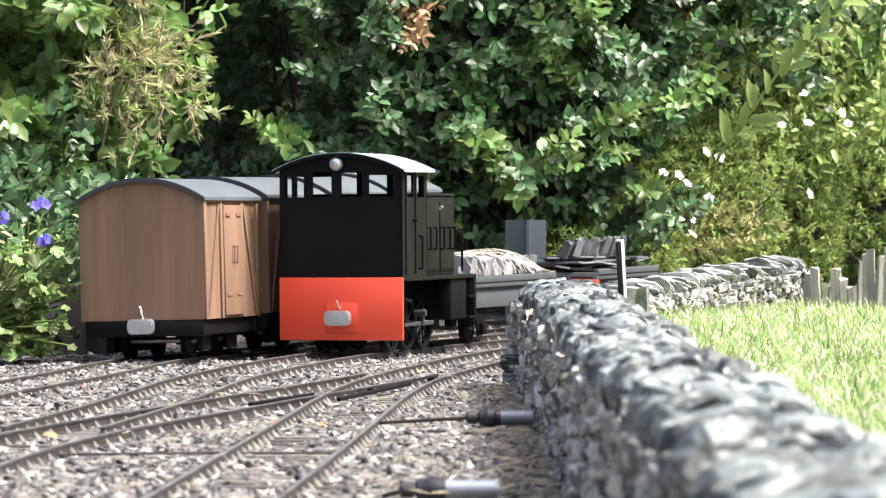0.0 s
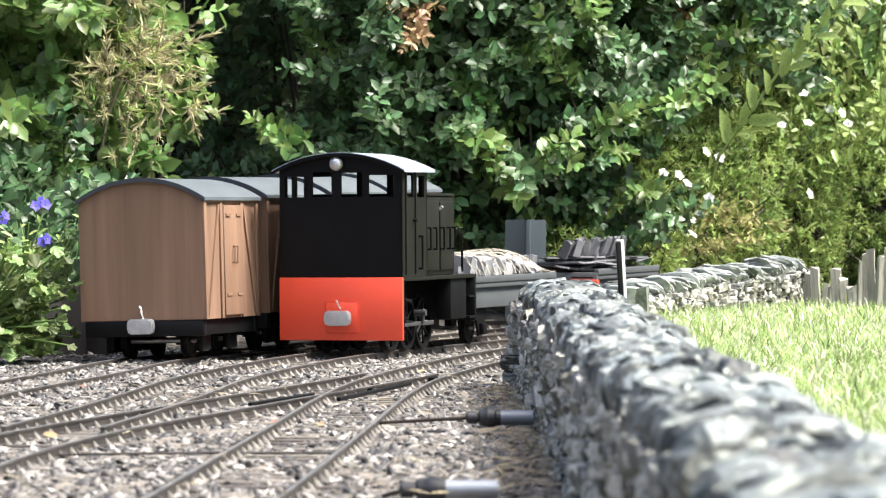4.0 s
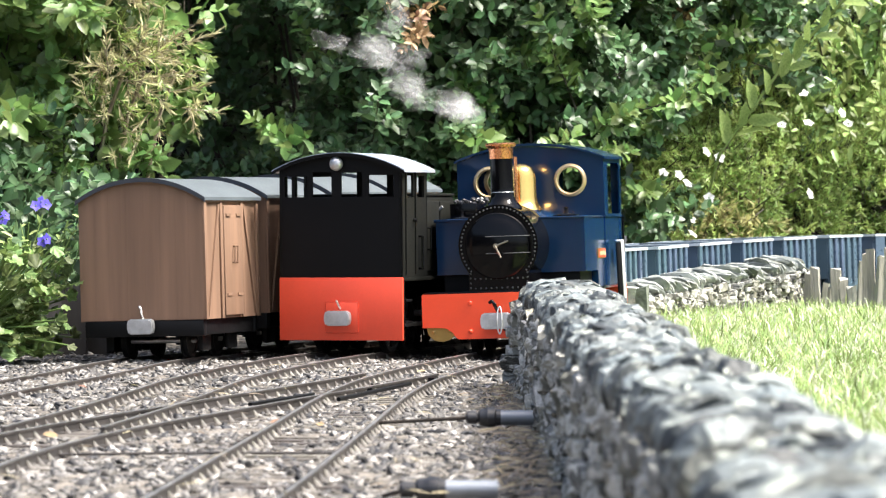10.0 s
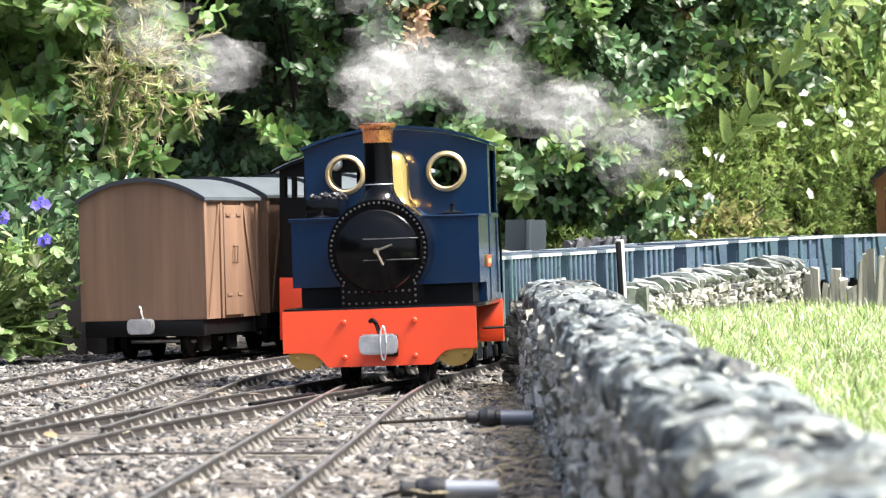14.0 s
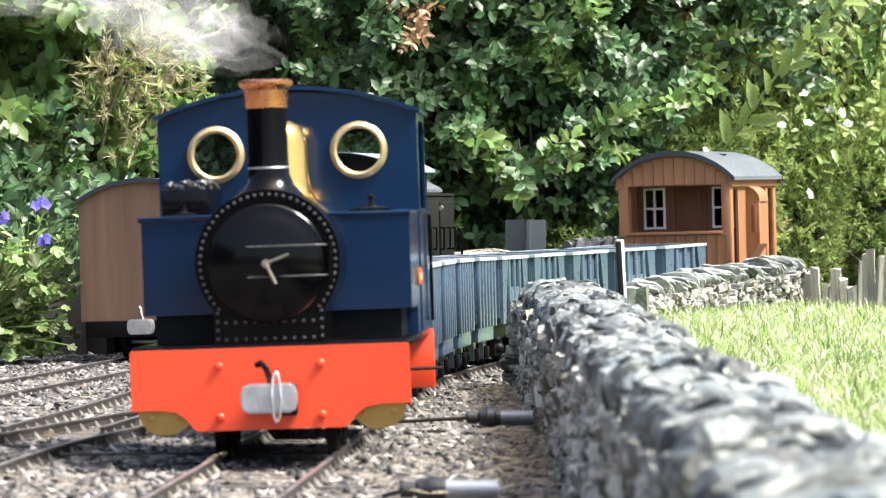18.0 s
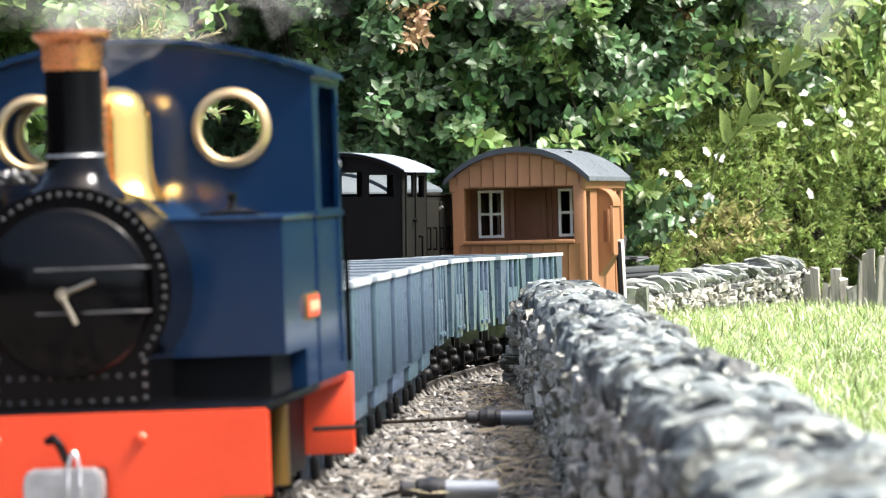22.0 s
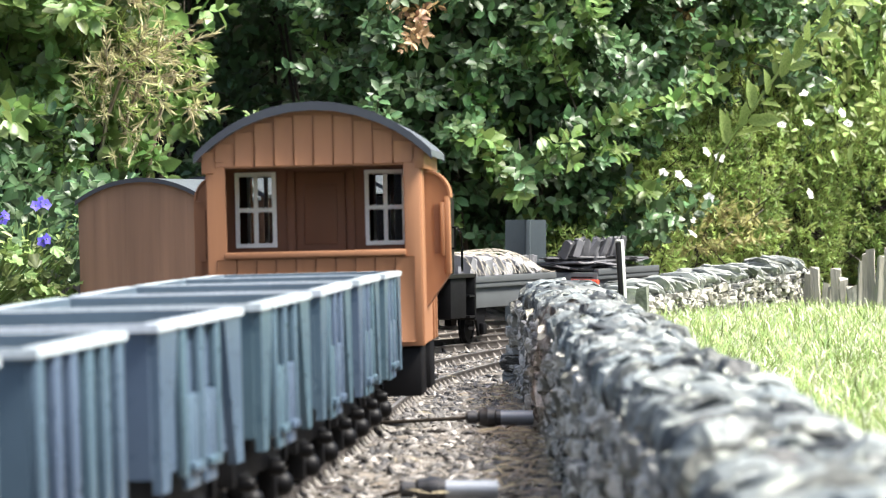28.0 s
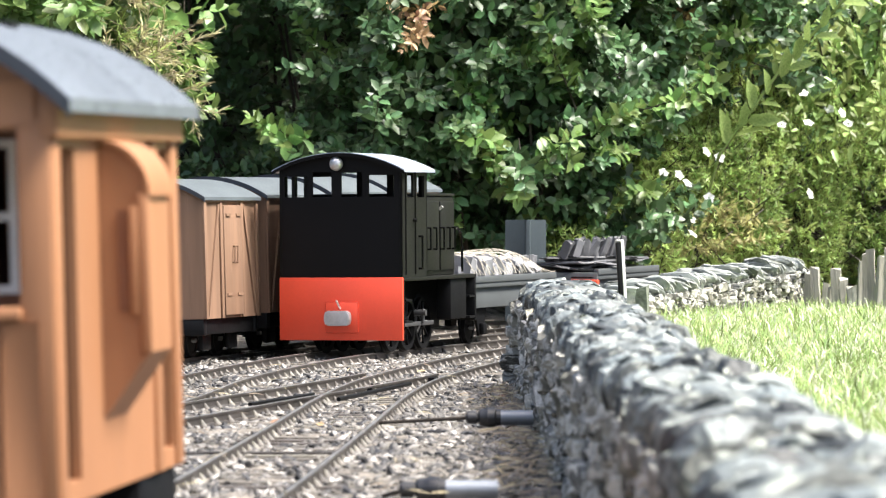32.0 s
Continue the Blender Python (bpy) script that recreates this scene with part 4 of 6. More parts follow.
    for y in (-0.1, L + 0.1):
        part("headstock", box(B(), -34, 34, y - 3, y + 3, 17, low - 1, 0.6), WAGON if ribbed else SOOT, w)
        part("coupling", rod(B(), (0, y - 18 if y < 9 else y, 22), (0, y if y < 9 else y + 18, 22), 1.6, 8), SOOT, w)
    for y in ((22, 79) if ribbed else (28, 107)):
        wheelset(w, y, 11, SOOT)
    return w


def window_frame(parent, x, y, z0, z1, w):
    """White four-pane window on a cross wall."""
    xs, zs = (x - w / 2, x + w / 2), (z0, z1)
    t = 2.0
    f = plate(B(), rect(xs[0], xs[1], z0, z1), [rect(a, b, c, d) for a, b in ((xs[0] + t, x - t / 2), (x + t / 2, xs[1] - t)) for c, d in ((z0 + t, (z0 + z1) / 2 - t / 2), ((z0 + z1) / 2 + t / 2, z1 - t))], 2.2, upright(y))
    f = part("window_frame", f, WHITE, parent, "white four-pane window frame")
    for a, b in ((xs[0] + t, x - t / 2), (x + t / 2, xs[1] - t)):
        for c, d in ((z0 + t, (z0 + z1) / 2 - t / 2), ((z0 + z1) / 2 + t / 2, z1 - t)):
            p = part("pane", box(B(), a, b, y - 0.3, y + 0.3, c, d), GLASS, f)
            p.visible_shadow = False
    return f


def brake_van():
    v = thing("brake_van", "tan-brown wooden model brake van with veranda and white windows", "model brake van", "train of open wagons")
    L, half = 152.0, 50.0
    low, eave, top = 37.0, 131.0, 151.5
    gable = [(-half, low), (half, low)] + domed(half, eave, top - 1.5, 18)
    opening = rect(-42.5, 42.5, 82.5, 123)
    for y in (1.5, L - 1.5):
        w = part("end_wall", plate(B(), gable, [opening], 3, upright(y)), BRAKEWOOD, v)
        f = -1 if y < 9 else 1
        for s in (-1, 1):
            part("corner_post", box(B(), s * 42.6, s * (half + 0.4), y - 2.2, y + 2.2, low, 126, 0.4), BRAKEWOOD, w)
        part("sill", box(B(), -43, 43, y - 4, y + 3, 80, 83, 0.6), BRAKEWOOD, w)
        for x in np.arange(-42, 43, 9.4):
            zt = top - 3.2 - (x * x) / (half * half) * 19.5
            part("plank", box(B(), x - 4.4, x + 4.4, y + f * 1.5, y + f * 2.3, 124, min(zt, top - 4), 0.3), BRAKEWOOD, w)
            part("plank", box(B(), x - 4.4, x + 4.4, y + f * 1.5, y + f * 2.3, low + 2, 79.5, 0.3), BRAKEWOOD, w)
    for y in (46, L - 46):
        inner = part("cross_wall", plate(B(), [(-half + 2, low), (half - 2, low)] + domed(half - 2, eave, top - 3, 12), [rect(x - 9.5, x + 9.5, 85.5, 121) for x in (-31.5, 31.5)], 2, upright(y)), SHADED_WOOD, v, "brown inner wall with door, veranda shade put into its colour")
        for x in (-31.5, 31.5):
            window_frame(inner, x, y - 1.2 if y < 70 else y + 1.2, 85, 121.5, 20)
        d = part("door", box(B(), -12, 12, y - 2.2, y + 2.2, 56, 121, 0.5), SHADED_WOOD, inner)
        part("door_panel", box(B(), -8, 8, y - 2.8, y + 2.8, 86, 115, 0.5), SHADED_WOOD, d)
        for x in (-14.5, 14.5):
            part("door_post", box(B(), x - 2, x + 2, y - 2.6, y + 2.6, 56, 122, 0.3), SHADED_WOOD, inner)
    part("floor", box(B(), -half + 2, half - 2, 3, L - 3, low, low + 4), SHADED_WOOD, v)
    for s in (-1, 1):
        side = plate(B(), [(0, low), (L, low), (L, eave), (0, eave)], [rect(9, 27, 42, 119), rect(L - 27, L - 9, 42, 119)], 2.4, sideways(s * (half - 1.2)))
        side = part("side_wall", side, BRAKEWOOD, v)
        for y in (4, L - 31, L - 4):
            part("post", box(B(), s * (half - 0.4), s * (half + 1.0), y - 4, y + 4, low, 122, 0.4), BRAKEWOOD, side)
        part("cornice", box(B(), s * (half - 2), s * (half + 2.6), -1, L + 1, 121, eave, 0.5), BRAKEWOOD, side)
        # lookout
        prof = [(half, 54), (half + 11.5, 70), (half + 11.5, 108)] + [(half + 11.5 * math.cos(a), 108 + 12 * math.sin(a)) for a in np.linspace(0.2, math.pi / 2, 8)]
        bm = prism(B(), [(s * a, b) for a, b in prof], "y", 54, 82)
        look_out = part("lookout", bm, BRAKEWOOD, side, "projecting guard's lookout with rounded top")
        # darkened board stands for the unlit window slot
        part("lookout_window", box(B(), s * (half + 4.5), s * (half + 7.3), 53.4, 54.4, 80, 104), SHADED_WOOD, look_out)
        part("window_bar", box(B(), s * (half + 7.4), s * (half + 9.4), 52.4, 54.3, 79, 105, 0.3), BRAKEWOOD, look_out)
        part("lookout_trim", box(B(), s * (half + 9.5), s * (half + 12.2), 52.8, 55.2, 70, 108, 0.4), BRAKEWOOD, look_out)
        arc = [(half + 11.6 * math.cos(a), 108 + 12.1 * math.sin(a)) for a in np.linspace(-0.05, math.pi / 2, 10)]
        hood = arc + [(half + 12.6 * math.cos(a), 108 + 13.1 * math.sin(a)) for a in np.linspace(math.pi / 2, -0.05, 10)]
        part("lookout_hood", prism(B(), [(s * a, b) for a, b in hood], "y", 52.8, 83), BRAKEWOOD, look_out, "curved tan lookout hood")
        for y0 in (3, L - 50):
            part("footboard", box(B(), s * 30, s * 49, y0, y0 + 47, 13, 36.5, 0.8), SOOT, v)
    part("roof", prism(B(), roof(56, 130, 153.5, 3.2), "y", -6, L + 6), BRAKEROOF, v, "curved pale grey felt roof")
    for y in (-6.4, L + 5.6):
        part("roof_edge", prism(B(), roof(56.4, 129.6, 153.9, 4.2), "y", y, y + 0.9), ROOFTRIM, v)
    part("roof_vent", box(B(), 18, 26, 70, 80, 148, 150.6, 0.6), SOOT, v)
    part("underframe", box(B(), -30, 30, 6, L - 6, 14, 36.8, 0.5), SOOT, v)
    for y in (38, 114):
        wheelset(v, y, 11, SOOT)
    return v


def goods_van():
    v = thing("goods_van", "brown boarded model goods van with curved grey roof", "model van", "row of brown vans in the siding")
    L, half, low, eave, top = 116.0, 47.0, 27.8, 117.0, 129.0
    gable = [(-half, low), (half, low)] + domed(half, eave, top, 16)
    for y in (1.5, L - 1.5):
        w = part("end_wall", plate(B(), gable, [], 3, upright(y)), VANWOOD, v)
        f = -1 if y < 9 else 1
        edges = [-47, -36.5, -26, -12, 2, 14, 26, 36, 47]
        for a, b in zip(edges, edges[1:]):
            x = (a + b) / 2
            zt = top - 1.5 - max(abs(a), abs(b)) ** 2 / (half * half) * 11.2
            part("plank", box(B(), a + 0.04, b - 0.04, y + f * 1.5, y + f * 1.7, low + 0.5, zt), VANWOOD, w)
    for s in (-1, 1):
        side = part("side_wall", box(B(), s * (half - 3), s * half, 3, L - 3, low, eave - 1), VANWOOD, v)
        for y in (2.5, 36, 80, L - 2.5):
            part("post", box(B(), s * half, s * (half + 1.6), y - 2.5, y + 2.5, low, eave - 2, 0.3), VANWOOD, side)
        part("rail", box(B(), s * half, s * (half + 1.6), 0, L, eave - 5, eave - 1, 0.3), VANWOOD, side)
        for y0, y1 in ((33, 6), (83, L - 6)):
            bm = prism(B(), [(y0, eave - 6), (y0 + (3 if y1 > y0 else -3), eave - 6), (y1, low + 2), (y1 + (-3 if y1 > y0 else 3), low + 2)], "x", s * half, s * (half + 1.4))
            part("brace", bm, VANWOOD, side)
        d = part("door", box(B(), s * half, s * (half + 2.4), 39, 77, low + 2, eave - 7, 0.5), VANWOOD, side)
        for y in (47, 69):
            for z in (45, 103):
                part("hinge", box(B(), s * (half + 2.4), s * (half + 3.2), y - 5, y + 5, z - 1, z + 1), VANWOOD, d)
        for y in (55, 61):
            part("handle", bent(B(), [(s * (half + 2.4), y, 68), (s * (half + 4.4), y, 68), (s * (half + 4.4), y + 1, 80), (s * (half + 2.4), y + 2, 80)], 0.7, 6), VANWOOD, d)
    part("floor", box(B(), -half + 2, half - 2, 3, L - 3, low, low + 3), SHADED_WOOD, v)
    part("roof", prism(B(), roof(half + 3, eave - 1, top + 2, 2.4), "y", -3, L + 3), ROOFGREY, v, "curved grey-green felt roof")
    part("roof_edge", prism(B(), roof(half + 3.3, eave - 1.4, top + 2.3, 3.2), "y", -3.6, -2.6), ROOFTRIM, v)
    for s in (-1, 1):
        part("sole_bar", box(B(), s * 38, s * 44, 2, L - 2, 16.5, low - 0.4, 0.5), SOOT, v)
        for y in (30, 86):
            part("axle_guard", box(B(), s * 33, s * 37, y - 9, y + 9, 5, 22, 1), SOOT, v)
    for y in (3, L - 3):
        part("headstock", box(B(), -46, 46, y - 3, y + 3, 16, low - 0.3, 0.6), SOOT, v)
    buffer_block(v, 0.5, 23.5, 20, 11, 10)
    part("coupling_hook", bent(B(), [(0, -1, 29), (0, -5, 33), (0.6, -7, 36), (-1, -6, 38)], 0.9), BRIGHT, v)
    for y in (30, 86):
        wheelset(v, y, 12, SOOT)
    return v


def diesel_engine():
    d = thing("diesel_locomotive", "black model diesel shunter with faded red lower cab end", "model locomotive")
    half = 48.0
    wins = [rect(-44, -26, 115.5, 131), rect(-22, -7, 115.5, 134), rect(0.5, 17, 115.5, 134), rect(22, 42, 115.5, 131.5)]
    cabshell = [(-half, 56), (half, 56)] + domed(half, 136, 146, 16)
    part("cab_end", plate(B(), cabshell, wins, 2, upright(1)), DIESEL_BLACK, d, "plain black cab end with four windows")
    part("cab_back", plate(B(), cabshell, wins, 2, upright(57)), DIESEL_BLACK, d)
    red = part("end_panel", box(B(), -half - 0.4, half + 0.4, -1, 2, 9.5, 56, 0.6), RED, d, "faded red lower end panel")
    part("buffer_plate", box(B(), -12, 14, -2.2, -0.8, 15, 38, 1.2), RED, red)
    buffer_block(d, -2, 26, 20, 11, 9)
    part("coupling_hook", bent(B(), [(0, -2, 33), (0, -5, 35), (-1, -6, 38), (-2, -5, 39)], 0.8), BRIGHT, d)
    lampb = bmesh.new()
    bmesh.ops.create_uvsphere(lampb, u_segments=20, v_segments=12, radius=5.2, matrix=Matrix.Translation((-2, -3.5, 140)) @ Matrix.Diagonal((1, 0.75, 1, 1)))
    rod(lampb, (-2, -2, 140), (-2, 3, 140), 4, 16)
    part("headlamp", lampb, STEEL, d, "silver headlamp")
    for s in (-1, 1):
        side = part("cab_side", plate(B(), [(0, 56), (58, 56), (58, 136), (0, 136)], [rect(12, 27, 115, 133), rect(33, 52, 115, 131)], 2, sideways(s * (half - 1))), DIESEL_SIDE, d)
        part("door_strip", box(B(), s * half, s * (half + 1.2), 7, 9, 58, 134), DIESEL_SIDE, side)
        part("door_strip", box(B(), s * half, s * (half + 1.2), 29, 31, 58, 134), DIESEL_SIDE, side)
        part("door_knob", rod(B(), (s * half, 26, 98), (s * (half + 3), 26, 98), 1.4, 10), SOOT, side)
        part("handrail", bent(B(), [(s * half, 38, 62), (s * (half + 3), 38, 62), (s * (half + 3), 38, 86), (s * half, 38, 86)], 0.8, 6), BLACK, side)
    part("cab_roof", prism(B(), roof(half + 4, 135.5, 148.5, 2), "y", -6, 66), DIESEL_ROOF, d, "pale grey curved cab roof")
    for y in (-6.5, 65.6):
        part("roof_edge", prism(B(), roof(half + 4.1, 134.6, 148.1, 2.4), "y", y, y + 0.9), DIESEL_BLACK, d, "black roof rim")
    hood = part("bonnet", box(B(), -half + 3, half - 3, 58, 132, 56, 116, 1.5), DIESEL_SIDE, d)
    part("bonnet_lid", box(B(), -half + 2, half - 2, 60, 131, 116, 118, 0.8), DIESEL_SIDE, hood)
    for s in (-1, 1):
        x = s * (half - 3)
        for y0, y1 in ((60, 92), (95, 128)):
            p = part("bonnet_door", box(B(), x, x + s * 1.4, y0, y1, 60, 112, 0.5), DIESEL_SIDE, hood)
        for y in (66, 80, 98, 112, 124):
            part("handle", bent(B(), [(x + s, y - 2.5, 76), (x + s * 4, y - 2.5, 76), (x + s * 4, y - 2.5, 92), (x + s, y - 2.5, 92)], 0.7, 6), BLACK, hood)
        part("latch", bent(B(), [(x, 95, 106), (x + s * 3, 95, 108)], 1.2, 8), STEEL, hood)
        part("handrail", bent(B(), [(x, 128, 92), (x, 140, 92), (x, 148, 88), (x, 151, 80), (x, 151, 58)], 1.0, 8), BLACK, d)
    part("running_board", box(B(), -half, half, 2, 176, 53, 56, 0.5), DIESEL_SIDE, d)
    part("frame", box(box(B(), -19, -17, 8, 172, 14, 53), 17, 19, 8, 172, 14, 53), SOOT, d)
    for s in (-1, 1):
        for y in (8, 160):
            for z in (22, 38):
                part("step", box(B(), s * 36, s * half, y, y + 15, z, z + 1.6), SOOT, d)
            part("step_plate", box(B(), s * 36, s * (half - 1), y + (15 if y > 99 else -1), y + (16.4 if y > 99 else 0.4), 20, 53), SOOT, d)
        part("buffer_box", box(B(), s * 34, s * (half - 2), 120, 158, 22, 53, 1), SOOT, d)
        part("jackshaft_crank", rod(box(B(), s * 36, s * 37.5, 79, 83, 20, 31, 0.5), (s * 30, 81, 28), (s * 39, 81, 28), 2.4, 14), RIVET, d)
        part("side_rod", box(B(), s * 34, s * 35.5, 30, 110, 18.4, 21.6, 0.5), RIVET, d)
    part("rear_beam", box(B(), -half, half, 173, 177, 20, 56, 0.6), SOOT, d)
    for y in (34, 70, 108):
        wheelset(d, y, 20, SOOT, 10, 25)
    part("exhaust", rod(B(), (10, 90, 118), (10, 90, 124), 4, 14), SOOT, d)
    return d


def flat_wagon(L, label):
    w = thing("flat_wagon", label, "model wagon", "loaded wagons behind the diesel")
    half = 42.0
    part("deck", box(B(), -half, half, 0, L, 44, 48, 0.5), FLATGREY, w)
    for s in (-1, 1):
        part("side_rail", box(B(), s * (half - 3), s * (half + 1), 0, L, 48, 53, 0.5), FLATGREY, w)
        part("sole_bar", box(B(), s * (half - 8), s * (half - 3), 2, L - 2, 28, 44, 0.5), FLATGREY, w)
        for y in (40, L - 40):
            part("axle_guard", prism(B(), [(y - 14, 28), (y + 14, 28), (y + 4, 6), (y - 4, 6)], "x", s * (half - 9), s * (half - 7)), SOOT, w)
            part("axle_box", box(B(), s * (half - 7), s * (half - 3), y - 4, y + 4, 7, 16, 0.8), SOOT, w)
    for y in (-1, L - 3):
        part("headstock", box(B(), -half, half, y, y + 4, 26, 50, 0.6), FLATGREY, w)
        part("grab_iron", bent(B(), [(20, y, 46), (20, y - 3, 46), (38, y - 3, 46), (38, y, 46)], 0.7, 6), SOOT, w)
    for y in (40, L - 40):
        wheelset(w, y, 12, SOOT)
    return w


# ---- the train and the standing stock ----
engine = steam_engine()
TRAIN = [(engine, 0.0, 209.0)]
ribbed, hopper = hopper_wagon(True), hopper_wagon(False)
PLACES = [(ribbed, 246 + 142.5 * k) for k in range(6)] + [(hopper, 1108 + 173 * k) for k in range(5)]
seen = set()
for base, s in PLACES:
    w = base if base.name not in seen else copy_thing(base, Matrix())
    seen.add(base.name)
    if w is not base:
        for a, b in zip(base.children, w.children):
            if b.name.startswith("wheelset"):
                WHEELS.append((b, 11, b.location.y / MM))
    TRAIN.append((w, float(s), 101.0 if base is ribbed else 135.0))
guard = brake_van()
TRAIN.append((guard, 1993.0, 152.0))

siding, siding_s = smooth_line(SIDING)
d0 = float(np.interp(3116, siding[:, 1], siding_s))
diesel = diesel_engine()
diesel.matrix_basis = Matrix.Translation((0.0022, 0, 0)) @ stand(siding, siding_s, d0, 177, -0.4)
net_wagon = flat_wagon(205, "grey flat model wagon carrying netted slate slabs")
net_wagon.matrix_basis = stand(siding, siding_s, d0 + 192, 205, -0.4)
slate_wagon = flat_wagon(150, "grey flat model wagon stacked with slates")
slate_wagon.matrix_basis = stand(siding, siding_s, d0 + 508, 150)
part("end_beam", box(B(), 20, 44, -6, -1.2, 30, 44, 0.6), RED, slate_wagon, "red end beam")
road, road_s = smooth_line(VANROAD)
v0 = float(np.interp(3050, road[:, 1], road_s))
van = goods_van()
for k in range(4):
    v = van if k == 0 else copy_thing(van, Matrix())
    v.matrix_basis = stand(road, road_s, v0 + 130 * k, 116, -1.6, -2.0 + 2.0 * k)


SLABS = [rounded_slab(70 + k, 0.16, 0.12) for k in range(6)]


def slab(bm, m):
    start = len(bm.verts)
    bm.from_mesh(SLABS[rng.integers(6)])
    bm.verts.ensure_lookup_table()
    bmesh.ops.transform(bm, matrix=m, verts=bm.verts[start:])


def netted_load(m):
    load = thing("slate_load", "grey slate slabs under pale rope netting on the wagon", "slate load", m=m)
    for k in range(120):
        bm = B()
        slab(bm, Matrix.Translation((rng.uniform(-34, 34), 12 + 182 * k / 119, 52 + rng.uniform(0, 9))) @ Euler((rng.normal(0.25, 0.35), rng.normal(0, 0.3), rng.normal(0, 0.5))).to_matrix().to_4x4() @ Matrix.Diagonal((rng.uniform(9, 18), rng.uniform(4, 9), rng.uniform(11, 18), 1)))
        part("slab", bm, PALESLATE, load)
    def top(x, y):
        return 71 - 8 * (abs(x) / 40) ** 4 + 3.5 * shape_noise(x, y, 0.05, 2) - (16 * max(0, (y - 150) / 45) ** 2)
    net = B()
    for k in range(-7, 23):
        for sgn in (-1, 1):
            pts = []
            for x in np.linspace(-44, 44, 12):
                y = k * 12.5 + sgn * x * 0.8 + rng.uniform(-1.5, 1.5)
                if 2 < y < 198:
                    pts.append((x, y, (54 if abs(x) > 42 else top(x, y))))
            if len(pts) > 1:
                for a, b in zip(pts, pts[1:]):
                    rod(net, a, b, 0.27, 5)
    part("net", net, NET, load, "pale rope net")
    return load


netted_load(net_wagon.matrix_basis.copy())


def slate_stack(m):
    load = thing("slate_stack", "dark grey slates stacked flat and on edge on the wagon", "slate load", m=m)
    for k in range(26):
        bm = B()
        slab(bm, Matrix.Translation((rng.uniform(-12, 16), 12 + 128 * rng.random(), 49.0 + 0.45 * k)) @ Euler((rng.normal(0, 0.05), rng.normal(0, 0.05), rng.normal(0, 0.2))).to_matrix().to_4x4() @ Matrix.Diagonal((rng.uniform(40, 56), rng.uniform(24, 44), rng.uniform(1.6, 2.6), 1)))
        part("flat_slate", bm, SLATE, load)
    for k in range(24):
        bm = B()
        slab(bm, Matrix.Translation((rng.uniform(6, 16), 6 + 5.9 * k, 69.5)) @ Euler((0.25 + rng.normal(0, 0.2), 0.2 + rng.normal(0, 0.2), rng.normal(1.0, 0.5))).to_matrix().to_4x4() @ Matrix.Diagonal((rng.uniform(4.5, 8), rng.uniform(2.2, 3.6), rng.uniform(14, 20), 1)))
        part("upright_slate", bm, SLATE, load)
    return load


slate_stack(slate_wagon.matrix_basis.copy())


# ---- plants ----
LEAF_V = [(0, 0, 0), (-0.2, 0.2, 0.05), (0, 0.24, -0.02), (0.2, 0.2, 0.05), (-0.225, 0.66, 0.05), (0, 0.68, -0.02), (0.225, 0.66, 0.05), (0, 1, -0.1)]
LEAF_F = [(0, 2, 1), (0, 3, 2), (1, 2, 4), (2, 5, 4), (2, 3, 5), (3, 6, 5), (4, 5, 7), (5, 6, 7)]
BLADE_V = [(-0.07, 0, 0), (0.07, 0, 0), (-0.15, 0.5, 0.06), (0.15, 0.5, 0.06), (0, 1, 0)]
BLADE_F = [(0, 1, 2), (1, 3, 2), (2, 3, 4)]


def leaf_pose(p, d, up, length, wide):
    """A 3x4 matrix: a leaf at p along d, its face towards up."""
    d = d / np.linalg.norm(d)
    z = up - d * (up @ d)
    z /= np.linalg.norm(z) + 1e-9
    x = np.cross(d, z)
    return np.stack([x * length * wide, d * length, z * length, p], 1) * MM


def sprig(p, d, n, size, gap, wide, out):
    """Opposite leaves, turned by a quarter from pair to pair along a twig."""
    d = d / np.linalg.norm(d)
    a = np.cross(d, rng.normal(size=3))
    a /= np.linalg.norm(a)
    b = np.cross(d, a)
    for k in range(n):
        q = p + d * gap * k
        side = a if k % 2 else b
        size_k = size * (0.65 + 0.4 * math.sin(math.pi * (k + 1) / (n + 1))) * rng.uniform(0.8, 1.15)
        for s in (-1, 1):
            t = d * rng.uniform(0.5, 0.9) + side * s + rng.normal(0, 0.18, 3)
            out.append(leaf_pose(q, t, 0.6 * d + np.array([0, -0.3, 0.6]) + rng.normal(0, 0.28, 3), size_k, wide))
    for s in (-1, 1):
        out.append(leaf_pose(p + d * gap * n, d + 0.45 * s * a, b * rng.choice([-1, 1]), size * 0.6, wide))


